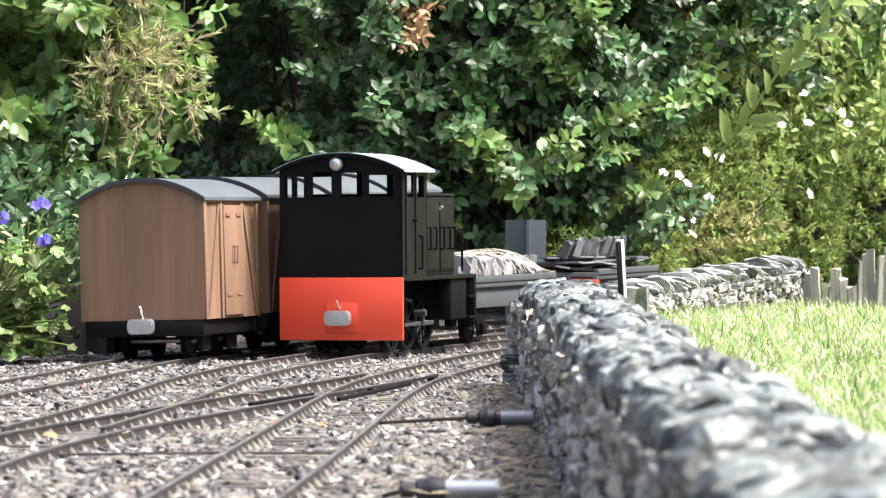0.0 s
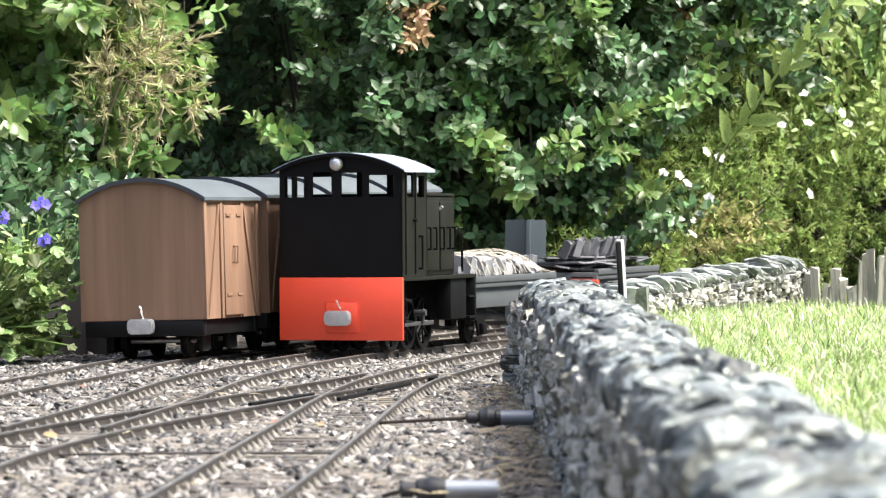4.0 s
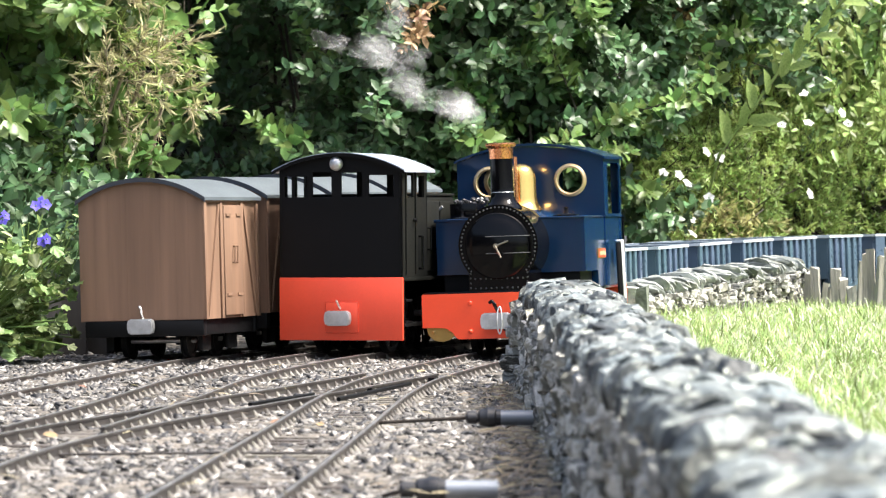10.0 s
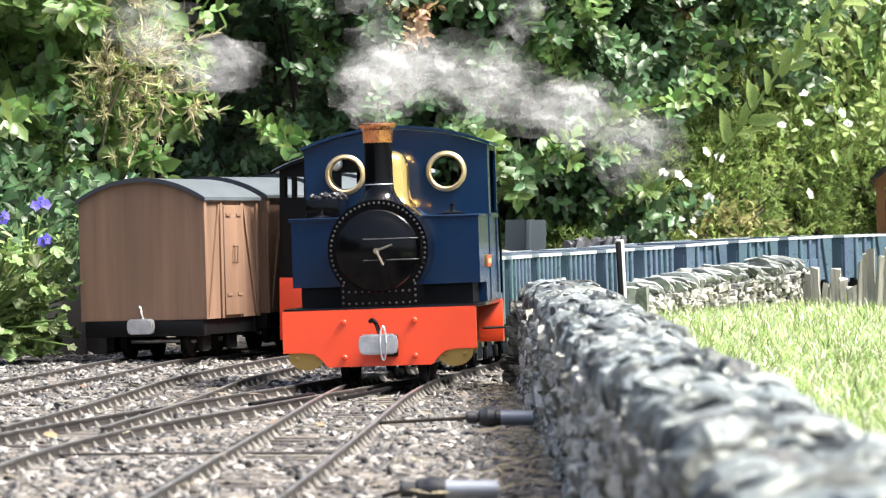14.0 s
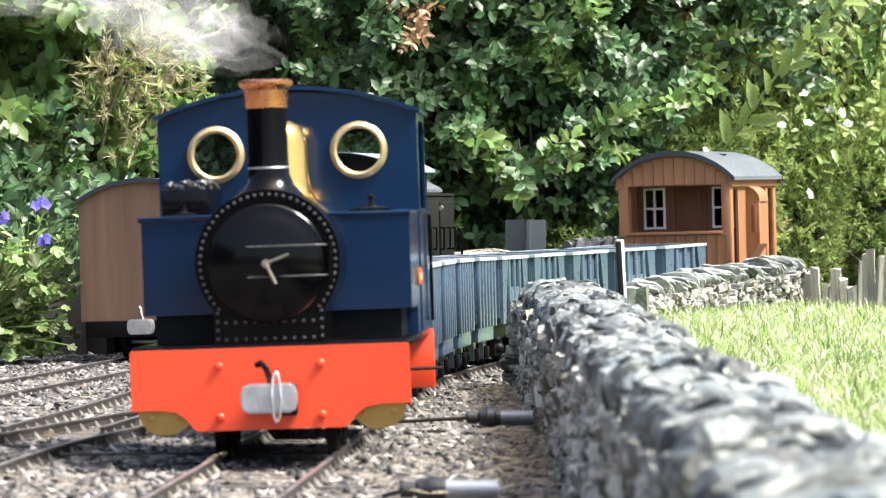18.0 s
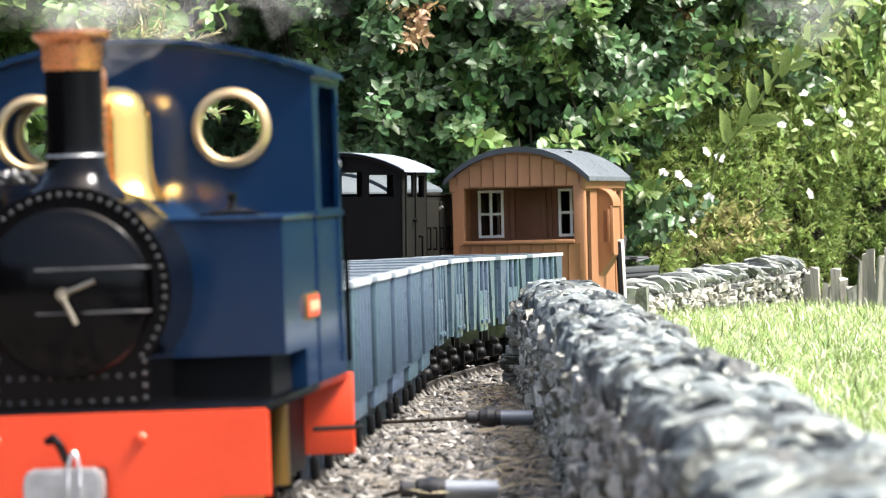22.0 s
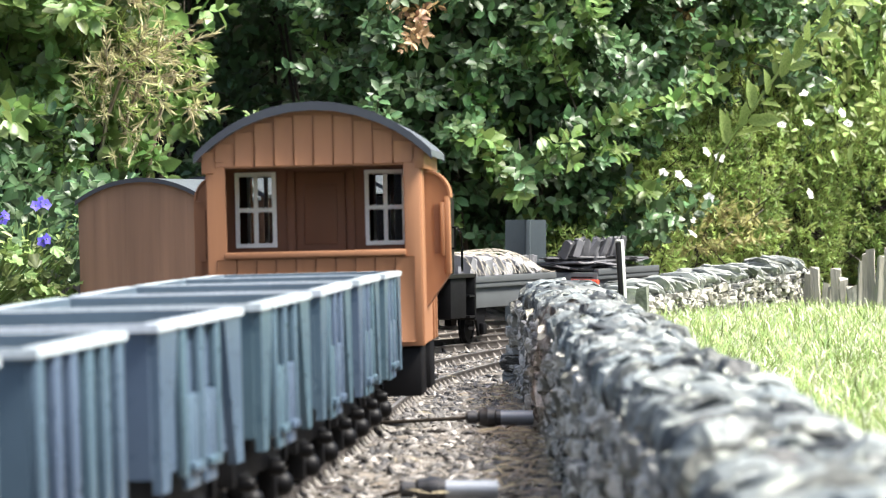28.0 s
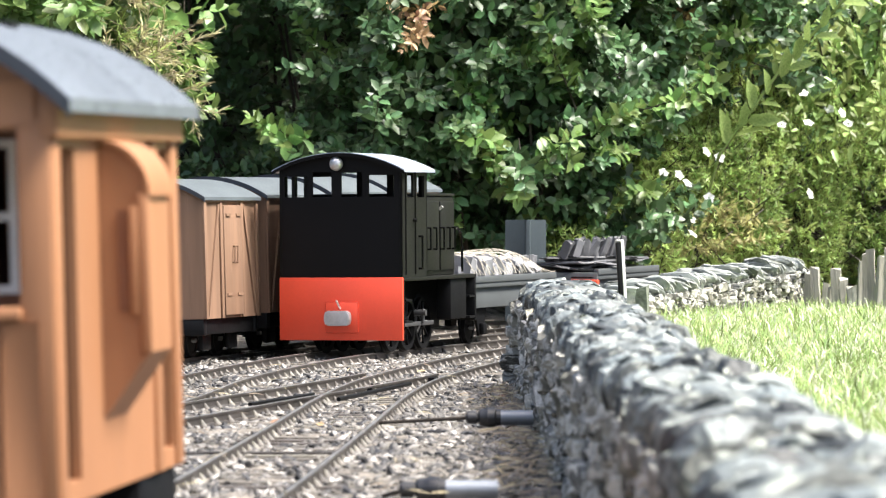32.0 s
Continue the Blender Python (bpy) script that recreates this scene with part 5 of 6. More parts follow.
def shrub(name, label, category, lobes, mat, single, sprays, size, wide, deep=0.5, root=(0, 0, 0), fresh=0.0, fresh_mat=None, fill=0.35):
    """A bush of lobes (centre, radii): sprays of leafy twigs on branches, and loose inner twigs behind them."""
    bush = thing(name, label, category)
    bush.location = Vector(root) * MM
    off = np.array(root, float)
    stems, inner, young, outer = B(), [], [], []
    gap = size * 0.42
    for c, r in lobes:
        c, r = np.array(c, float), np.array(r, float)
        foot = np.array([c[0] * 0.6 + off[0] * 0.4, c[1] + 40, 20.0])
        mid = (foot + c) / 2 + rng.normal(0, 15, 3)
        rod(stems, foot - off, mid - off, 2.8, 7, 2.0)
        rod(stems, mid - off, c - off, 2.0, 7, 1.2)
        count = sprays * r[0] * r[2] / 10000
        for k in range(max(3, int(count))):
            v = rng.normal(size=3)
            v[1] = -abs(v[1]) * (1 if rng.random() < 0.9 else -1)
            v /= np.linalg.norm(v)
            f = 1.02 - deep * rng.random() ** 1.5
            p = c + v * r * f * (1 + 0.2 * shape_noise(c[0] + v[0] * 90, v[2] * 90, 0.03, 5))
            if p[2] < 8 or p[2] > 680:
                continue
            d = v * 0.6 + np.array([0, -0.25, 0.2]) + rng.normal(0, 0.4, 3)
            d /= np.linalg.norm(d)
            side = np.cross(d, np.array([0, -0.5, 1.0]) + rng.normal(0, 0.4, 3))
            side /= np.linalg.norm(side)
            long = size * rng.uniform(2.2, 4.2)
            new_growth = rng.random() < fresh and f > 0.8
            got = young if new_growth else outer if f > 0.93 and v[1] < -0.3 and len(outer) < 270 else inner
            rod(stems, p - off - d * size, p - off + d * long, size * 0.045, 5, size * 0.025)
            for i, run in enumerate(np.arange(0.1, 1.0, 0.15)):
                s = 1 if i % 2 else -1
                t = d * 0.75 + side * s * rng.uniform(0.4, 1.0) + rng.normal(0, 0.2, 3)
                sprig(p - off + d * long * run, t, int(rng.integers(2, 5)), size * rng.uniform(0.8, 1.15), gap, wide, got)
            sprig(p - off + d * long, d, 3, size * (0.85 if not new_growth else 1.0), gap, wide, got)
        for k in range(int(count * 7 * fill)):
            v = rng.normal(size=3)
            v /= np.linalg.norm(v)
            p = c + v * r * rng.uniform(0.2, 0.8)
            if 8 < p[2] < 680:
                sprig(p - off, v + rng.normal(0, 0.5, 3), 4, size, gap, wide, inner)
    outer, rest = outer[:280], outer[280:]
    part("branchwork", stems, TWIG, bush)["kind"] = "stuff"
    for leaves, paint, title in ((inner + rest, mat, "foliage"), (young, fresh_mat, "young_foliage")):
        if leaves:
            ob = new(title, spread_mesh(title, LEAF_V, LEAF_F, leaves, paint))
            ob.parent = bush
            ob["kind"] = "stuff"
    one = spread_mesh("leaf", LEAF_V, LEAF_F, [np.eye(3, 4)], single)
    for m in outer:
        ob = new("leaf", one)
        ob.parent = bush
        ob.matrix_basis = Matrix([*m.tolist(), [0, 0, 0, 1]])
    return bush


shrub("box_hedge", "dense dark green box hedge with small glossy leaves", "hedge",
      [((-45, 3990, 330), (80, 80, 50)), ((-70, 3920, 148), (60, 80, 44)), ((-20, 3940, 240), (85, 100, 85)), ((-25, 3930, 130), (80, 80, 60)),
       ((75, 4000, 200), (90, 100, 90)), ((60, 3990, 300), (110, 100, 80)), ((110, 4030, 135), (80, 80, 65)), ((170, 4080, 235), (80, 90, 90)),
       ((190, 4100, 330), (100, 90, 80)), ((-130, 4060, 370), (120, 100, 60)), ((-10, 3990, 60), (60, 60, 35)), ((-190, 4150, 110), (80, 80, 45)), ((230, 4200, 330), (90, 80, 80)), ((-150, 4040, 115), (45, 50, 35)),
       ((290, 4290, 300), (80, 70, 60)), ((120, 4010, 60), (70, 50, 34))],
      LEAF, LEAF_ONE, 60, 15, 1.15, root=(0, 4000, 0), fresh=0.16, fresh_mat=YOUNG)
# out of view: added to keep sky light out of the hedge gap
shrub("upper_hedge", "unseen hedge crown added to shade the gap below it", "hedge",
      [((-40, 4150, 520), (180, 150, 110)), ((-260, 4150, 520), (220, 160, 120)), ((220, 4300, 480), (160, 120, 110)), ((-190, 4330, 400), (150, 110, 60)), ((-190, 4500, 420), (150, 90, 80)), ((-190, 4700, 430), (170, 120, 90)), ((-190, 4880, 420), (170, 100, 90))], LEAF, LEAF_ONE, 24, 26, 1.15, root=(-100, 4200, 0))
# paler leaves: new shoots, and sunlight on the hedge put into leaf colour
shrub("young_box_hedge", "pale green new shoots and sunlit-looking leaves on the box hedge", "hedge",
      [((-95, 3850, 140), (50, 40, 30)), ((120, 3930, 235), (50, 40, 55)), ((150, 3990, 170), (45, 40, 45)), ((250, 4200, 260), (60, 50, 50)), ((200, 4100, 300), (50, 40, 60)),
       ((20, 3880, 290), (60, 40, 30)), ((80, 3900, 180), (60, 40, 55))],
      LEAF, LEAF_ONE, 26, 16, 1.1, deep=0.3, root=(40, 3960, 0), fresh=0.6, fresh_mat=YOUNG)
shrub("left_hedge", "light green broad-leaved shrub with arching shoots", "shrub",
      [((-430, 3780, 285), (90, 90, 70)), ((-405, 3760, 200), (75, 80, 60)), ((-330, 3800, 265), (75, 80, 80)), ((-340, 3820, 340), (110, 80, 60)), ((-290, 3830, 190), (50, 60, 55)),
       ((-480, 3820, 130), (80, 80, 70)), ((-240, 3850, 285), (32, 50, 30))],
      YOUNG, YOUNG, 24, 22, 1.1, root=(-380, 3850, 0), fresh=0.25, fresh_mat=LAUREL)
shrub("low_shrub", "low dark green leafy plants along the timber edging", "shrub",
      [((-400, 3850, 100), (70, 60, 60)), ((-420, 3600, 55), (90, 60, 60)), ((-330, 3700, 90), (70, 60, 60)), ((-420, 3420, 40), (50, 45, 50)), ((-318, 3330, 44), (48, 34, 40)), ((-280, 3420, 60), (40, 34, 50))],
      LEAF, LEAF_ONE, 34, 17, 1.1, root=(-380, 3600, 0), fresh=0.1, fresh_mat=YOUNG)
# out of view: added so the glossy engine side mirrors something green
shrub("garden_hedge", "unseen light green hedge added for reflections in the engine's side", "hedge",
      [((570, 4740, 260), (80, 70, 260)), ((760, 4760, 260), (170, 90, 270)), ((1040, 4700, 300), (190, 90, 300)), ((1360, 4640, 280), (200, 90, 280)), ((1700, 4560, 300), (220, 90, 300)), ((2050, 4450, 280), (220, 90, 280))],
      YOUNG, YOUNG, 6, 48, 1.0, root=(1300, 4760, 0), fresh=0.4, fresh_mat=LAUREL)
shrub("shaded_hedge", "deep shaded inner leaves of the hedge", "hedge",
      [((-290, 4420, 260), (70, 40, 80)), ((-200, 4720, 230), (150, 40, 140)), ((-190, 4350, 120), (110, 40, 50)), ((0, 4400, 200), (180, 60, 150)), ((230, 4500, 250), (180, 60, 150)), ((450, 4900, 250), (220, 80, 160)), ((-470, 4300, 200), (110, 60, 170))],
      LEAF, LEAF_ONE, 20, 17, 1.1, deep=0.9, root=(0, 4450, 0))
shrub("laurel_shrub", "yellow-green shrub with long pointed leaves", "shrub",
      [((330, 4440, 300), (70, 60, 40)), ((455, 4600, 310), (70, 60, 50)), ((420, 4520, 235), (50, 50, 40))],
      LAUREL, LAUREL, 12, 24, 0.8, root=(350, 4500, 0), fresh=0.3, fresh_mat=YOUNG)


def flowering_shrub():
    """Thin arching stems with small pale leaves above the mound."""
    bush = thing("flowering_shrub", "tangle of thin pale green stems with small leaves", "shrub")
    stems, mats = B(), []
    for k in range(28):
        a = np.array([rng.uniform(345, 480), rng.uniform(4330, 4420), rng.uniform(110, 190)])
        b = a + np.array([rng.normal(10, 30), rng.uniform(-40, 10), rng.uniform(50, 130)])
        mid = (a + b) / 2 + rng.normal(0, 10, 3)
        bent(stems, [tuple(a), tuple(mid), tuple(b)], 0.7, 5)
        for i in range(16):
            t = rng.random()
            q = (a + (mid - a) * 2 * t) if t < 0.5 else (mid + (b - mid) * (2 * t - 1))
            mats.append(leaf_pose(q, rng.normal(size=3) + (0, -0.3, 0.3), np.array([0.2, -0.6, 0.7]) + rng.normal(0, 0.3, 3), rng.uniform(9, 20), rng.uniform(0.5, 0.9)))
    part("stemwork", stems, LAUREL, bush)["kind"] = "stuff"
    ob = new("foliage", spread_mesh("foliage", LEAF_V, LEAF_F, mats, LAUREL))
    ob.parent = bush
    ob["kind"] = "stuff"


flowering_shrub()


def laurel_branch():
    """One long shoot that leans out of the shrub, its large leaves set singly."""
    bush = thing("laurel_branch", "leaning yellow-green shoot with large pointed leaves", "shrub")
    a, b = np.array([268, 4090, 150.0]), np.array([392, 4070, 305.0])
    part("stem", bent(B(), [tuple(a + (-30, 60, -120)), tuple(a), tuple((a + b) / 2 + (-4, 0, 4)), tuple(b)], 1.6, 6), LAUREL, bush)
    one = spread_mesh("leaf", LEAF_V, LEAF_F, [np.eye(3, 4)], LAUREL)
    d = (b - a) / np.linalg.norm(b - a)
    side = np.array([d[2], 0, -d[0]])
    for k, run in enumerate(np.linspace(0.06, 1.0, 19)):
        s = 1 if k % 2 else -1
        t = 0.8 * d + s * side * rng.uniform(0.5, 1.1) + np.array([0, -0.4, 0]) + rng.normal(0, 0.15, 3)
        m = leaf_pose(a + (b - a) * run, t, np.array([0.2, -0.7, 0.6]) + rng.normal(0, 0.25, 3), rng.uniform(20, 38) * (1.1 - 0.3 * run), 0.78)
        ob = new("leaf", one)
        ob.parent, ob.matrix_basis = bush, Matrix([*m.tolist(), [0, 0, 0, 1]])


laurel_branch()


def fine_mound(name, label, lobes, tufts, length, mat=FINE):
    """A mound of thin needle leaves in tufts."""
    bush = thing(name, label, "shrub")
    mats = []
    stems = B()
    for c, r in lobes:
        c, r = np.array(c, float), np.array(r, float)
        for k in range(int(tufts * r[0] * r[2] / 10000)):
            v = rng.normal(size=3)
            v[1] = -abs(v[1])
            v /= np.linalg.norm(v)
            p = c + v * r * (1 - 0.45 * rng.random() ** 1.5) * (1 + 0.15 * shape_noise(c[0] + v[0] * 80, v[2] * 80, 0.04, 9))
            if p[2] < 4:
                continue
            d = v * 0.7 + np.array([0, -0.2, 0.45]) + rng.normal(0, 0.5, 3)
            d /= np.linalg.norm(d)
            if k % 4 == 0:
                rod(stems, p - d * 30, p + d * 12, 0.7, 5, 0.4)
            for i in range(20):
                t = d + rng.normal(0, 0.7, 3)
                mats.append(leaf_pose(p + d * rng.uniform(-10, 12), t, np.array([0, -0.4, 0.6]) + rng.normal(0, 0.5, 3), length * rng.uniform(0.6, 1.2), 0.7))
    part("stemwork", stems, TWIG, bush)["kind"] = "stuff"
    ob = new("foliage", spread_mesh("foliage", BLADE_V, BLADE_F, mats, mat))
    ob.parent = bush
    ob["kind"] = "stuff"
    return bush


fine_mound("flowering_mound", "bright green needle-leaved garden mound behind the low wall",
           [((165, 4120, 60), (75, 70, 75)), ((250, 4280, 85), (95, 90, 95)), ((340, 4420, 95), (95, 90, 110)), ((430, 4560, 110), (110, 90, 120)), ((110, 3960, 45), (40, 40, 38)),
            ((190, 4170, 150), (65, 60, 55)), ((210, 4300, 170), (80, 70, 70)), ((330, 4500, 190), (100, 70, 80)), ((450, 4640, 210), (90, 70, 90))], 800, 8)
fine_mound("fading_mound", "straw-yellow fading patch in the needle-leaved mound",
           [((280, 4190, 78), (40, 30, 26)), ((318, 4260, 92), (34, 30, 20)), ((236, 4150, 64), (22, 24, 16))], 300, 10, FADED)


shrub("rusty_sprigs", "bronze and rust-coloured young leaves in the hedge", "shrub",
      [((-34, 3860, 284), (34, 16, 18)), ((215, 4080, 292), (18, 16, 12))], RUST, RUST, 80, 11, 0.9, root=(-40, 3900, 0))


def flower(m, name, label, mat, petals, size):
    fl = thing(name, label, "flower", "garden flowers", m=m)
    for k in range(petals):
        a = 2 * math.pi * k / petals
        t = np.array([math.cos(a), math.sin(a), 0.25])
        me = spread_mesh("petal", LEAF_V, LEAF_F, [leaf_pose(np.zeros(3), t, np.array([0, 0, 1.0]), size, 1.7)], mat)
        ob = new("petal", me)
        ob.parent = fl
    bm = B()
    bmesh.ops.create_icosphere(bm, subdivisions=1, radius=size * 0.14, matrix=Matrix.Translation((0, 0, size * 0.1)))
    part("centre", bm, YOUNG, fl)
    part("stalk", rod(B(), (0, 0, -size * 2.2), (0, 0, 0), 0.5, 5), YOUNG, fl)
    return fl


white = flower(pose(0.2, 4.05, 0.1), "white_flower", "small white five-petalled garden flower", PETAL, 5, 6.2)
SPOTS = [(258, 4140, 153), (272, 4150, 148), (213, 4080, 132), (236, 4080, 122), (228, 4080, 130), (258, 4090, 108), (365, 4200, 112), (238, 4060, 87), (240, 4060, 73), (196, 4010, 100),
         (205, 4010, 93), (372, 4350, 216), (400, 4360, 200), (412, 4360, 196), (345, 4300, 183), (420, 4370, 185), (375, 4330, 185), (385, 4400, 230)]
for k, p in enumerate(SPOTS):
    m = pose(p[0] * MM, p[1] * MM, p[2] * MM, 55 + rng.uniform(-25, 25), rng.uniform(-25, 25), rng.uniform(0, 70))
    if k == 0:
        white.matrix_basis = m
    else:
        copy_thing(white, m)


def dry_bush():
    bush = thing("dry_sprigs", "straw-coloured dry conifer sprigs hanging in the hedge", "shrub")
    dry, green, stems = [], [], B()
    for k in range(110):
        p = np.array([rng.normal(-276, 22), rng.normal(3735, 28), rng.normal(222, 34)])
        d = np.array([rng.normal(0.15, 0.5), -0.35, rng.normal(0.0, 0.5)])
        d /= np.linalg.norm(d)
        ln = rng.uniform(22, 48)
        rod(stems, p, p + d * ln, 0.5, 5, 0.25)
        for i in range(24):
            q = p + d * ln * rng.random()
            (green if k % 3 == 0 else dry).append(leaf_pose(q, d * 0.9 + rng.normal(0, 0.45, 3), rng.normal(size=3), rng.uniform(7, 15), 0.42))
    for x in (-318, -300, -272):
        bent(stems, [(x, 3760, 20), (x + 6, 3755, 110), (x + 20, 3745, 180), (x + 35, 3740, 220)], 1.8, 6)
    part("stemwork", stems, STRAWBED, bush)["kind"] = "stuff"
    for leaves, paint, title in ((dry, DRY, "foliage"), (green, FINE, "green_foliage")):
        ob = new(title, spread_mesh(title, BLADE_V, BLADE_F, leaves, paint))
        ob.parent = bush
        ob["kind"] = "stuff"


dry_bush()


def violet_plant():
    plant = thing("violet_flower_plant", "low garden plant with round scalloped leaves beside the track", "plant")
    rv = [(0, 0, 0)] + [(0.5 * math.sin(a) * (1 + 0.2 * math.cos(5 * a)), 0.5 - 0.5 * math.cos(a) * (1 + 0.16 * math.cos(5 * a)), 0.12 * math.cos(5 * a + 1)) for a in np.linspace(0.25, 6.03, 16)]
    rf = [(0, i + 1, i) for i in range(1, 16)]
    mats, stems = [], B()
    stalks, tips = B(), []
    root = np.array([-345, 3080, -5.0])
    one = spread_mesh("leaf", rv, rf, [np.eye(3, 4)], ROUND)
    for k in range(280):
        p = np.array([rng.normal(-306, 14), rng.normal(3070, 26), rng.uniform(-8, 66) * rng.uniform(0.7, 1.2)])
        d = np.array([rng.normal(0.2, 0.7), rng.normal(-0.5, 0.5), rng.normal(0.1, 0.4)])
        bent(stems, [tuple(root + rng.normal(0, 8, 3) * (1, 1, 0)), tuple((root + p) / 2 + (0, 0, 8)), tuple(p)], 0.7, 5)
        ob = new("leaf", one)
        ob.parent = plant
        ob.matrix_basis = Matrix([*leaf_pose(p, d, np.array([0.2, -0.6, 0.7]) + rng.normal(0, 0.4, 3), rng.uniform(6, 12), 1.0).tolist(), [0, 0, 0, 1]])
    part("stemwork", stems, ROUND, plant)["kind"] = "stuff"
    for k in range(16):
        a = root + np.array([rng.normal(40, 14), 0, 40])
        b = a + np.array([rng.normal(8, 8), rng.normal(0, 8), rng.uniform(30, 62)])
        bent(stalks, [tuple(a), tuple((a + b) / 2 + rng.normal(0, 2, 3)), tuple(b)], 0.6, 5)
        for i in range(7):
            q = a + (b - a) * rng.uniform(0.3, 1)
            tips.append(leaf_pose(q, rng.normal(size=3) * (1, 0.6, 0.6) + (0, -0.2, 0.3), np.array([0, -0.6, 0.7]), rng.uniform(5, 10), 0.7))
    part("stemwork", stalks, ROUND, plant)["kind"] = "stuff"
    ob = new("young_foliage", spread_mesh("young_foliage", LEAF_V, LEAF_F, tips, LAUREL))
    ob.parent = plant
    ob["kind"] = "stuff"
    first = None
    for p in ((-292, 3060, 104), (-288, 3056, 102), (-295, 3054, 101), (-317, 3050, 94), (-319, 3055, 91), (-287, 3050, 77), (-290, 3052, 75)):
        m = pose(p[0] * MM, p[1] * MM, p[2] * MM, 70 + rng.uniform(-20, 20), rng.uniform(-20, 20), rng.uniform(0, 70))
        first = flower(m, "violet_flower", "small violet-blue garden flower", VIOLET, 5, 4.8) if first is None else copy_thing(first, m)


violet_plant()


# ---- posts, fence, pipes and clutter ----
def stake(name, label, x, y, z0, z1, w, mat, lean=0.0, category="post", group=""):
    p = thing(name, label, category, group, m=pose(x * MM, y * MM, z0 * MM, 0, lean, rng.uniform(-25, 25)))
    bm = B()
    bmesh.ops.create_cube(bm, size=1)
    bmesh.ops.subdivide_edges(bm, edges=[e for e in bm.edges if abs(e.verts[0].co.z - e.verts[1].co.z) > 0.5], cuts=5)
    for v in bm.verts:
        t = v.co.z + 0.5
        v.co = Vector((v.co.x * w * (1 - 0.25 * t * rng.random()) + rng.normal(0, 0.25), v.co.y * w * 0.7 + rng.normal(0, 0.25), t * (z1 - z0) - (3 if t < 0.1 else 0) + (rng.uniform(-0.3, 0.2) * w if t > 0.95 else 0)))
    part("shaft", bm, mat, p)
    return p


def signal_post():
    p = thing("marker_post", "thin black marker post with white face beside the track", "post", m=pose(0.140, 3.245, 0.0, 0, -3.2, 8))
    part("shaft", box(B(), -2.8, 0.6, -1.5, 3, -8, 73, 0.4), SOOT, p)
    part("face", box(B(), 0.7, 3.0, -1.8, 3, -8, 74, 0.4), WHITE, p, "white painted edge")
    part("cap", box(B(), -2.6, 3.0, -1.8, 3, 74, 75, 0.3), WHITE, p)


signal_post()
stake("short_post", "short square pale stone post by the wall end", 152, 3215, -2, 39, 10, MOSSY)
pales = [(1432, 44), (1444, 52), (1458, 36), (1471, 32), (1484, 50), (1497, 42), (1509, 34), (1522, 60), (1533, 66), (1545, 70), (1557, 64), (1570, 72), (1584, 60), (1600, 66)]
for k, (u, h) in enumerate(pales):
    y = 3660 - 9 * k
    stake("fence_pale", "weathered grey-white wooden fence stake", (u - 784) / 7459 * y, y, 2, 2 + 0.88 * h, rng.uniform(5.5, 10), POSTWOOD, rng.uniform(-4, 4), "fence stake", "rustic stake fence")
for k, (x, h) in enumerate(((-342, 60), (-322, 52), (-301, 56), (-282, 48), (-262, 44))):
    stake("edging_board", "dark grey weathered timber edging board", x, 3185 + 12 * k, -12, h - 8, 20, GREYWOOD, rng.uniform(-2, 2), "board", "timber edging")


def sheet_bin():
    b = thing("folded_sheet", "upright folded blue-grey metal sheet standing in the bed", "metal sheet", m=pose(0.0755, 3.82, 0.0, 0, 0, 0))
    bm = B()
    prism(bm, [(-19, 4), (-1, 0), (0, -3), (3, -3), (4, 0), (18, 3), (18, 5), (4, 2), (3, -1), (0, -1), (-1, 2), (-19, 6)], "z", -8, 88)
    part("sheet", bm, BINGREY, b)


sheet_bin()


def boulder():
    b = thing("boulder", "mossy grey-green boulder by the wall end", "stone", m=pose(0.130, 3.262, 0.012, 6, -4, 20))
    bm = B()
    bmesh.ops.create_icosphere(bm, subdivisions=4, radius=1)
    for v in bm.verts:
        n = noise.noise(v.co * 1.4 + Vector((3, 1, 8))) * 0.3 + noise.noise(v.co * 4 + Vector((1, 5, 2))) * 0.09
        v.co = Vector((v.co.x * 14, v.co.y * 12, max(-14, v.co.z * 20))) * (1 + n)
    part("stone_body", bm, MOSSY, b, smooth=70)


boulder()


def hose(x0, x1, y, z, r, rodx, label):
    h = thing("hose_joint", label, "pipe fitting", "pipe joints by the wall")
    part("pipe", lathe(B(), [(r, 0), (r, x1 - x0)], Matrix.Translation((x0, y, z)) @ Matrix.Rotation(radians(90), 4, "Y"), 16), PIPE, h, "grey metal pipe end")
    part("joint", lathe(B(), [(r * 0.7, -7), (r * 1.1, -6), (r * 1.25, -3), (r * 1.35, -2.5), (r * 1.35, 1), (r * 1.1, 2), (r * 1.1, 4)], Matrix.Translation((x0, y, z)) @ Matrix.Rotation(radians(90), 4, "Y"), 16), PLASTIC, h)
    part("collar", lathe(B(), [(r * 0.5, -13), (r * 0.85, -12), (r * 0.85, -8), (r * 0.6, -7)], Matrix.Translation((x0, y, z)) @ Matrix.Rotation(radians(90), 4, "Y"), 14), PLASTIC, h)
    part("rod", rod(B(), (x0 - 10, y, z), (rodx, y + 25, z - 4), 0.9, 8), TWIG, h, "thin rusty operating rod")
    return h


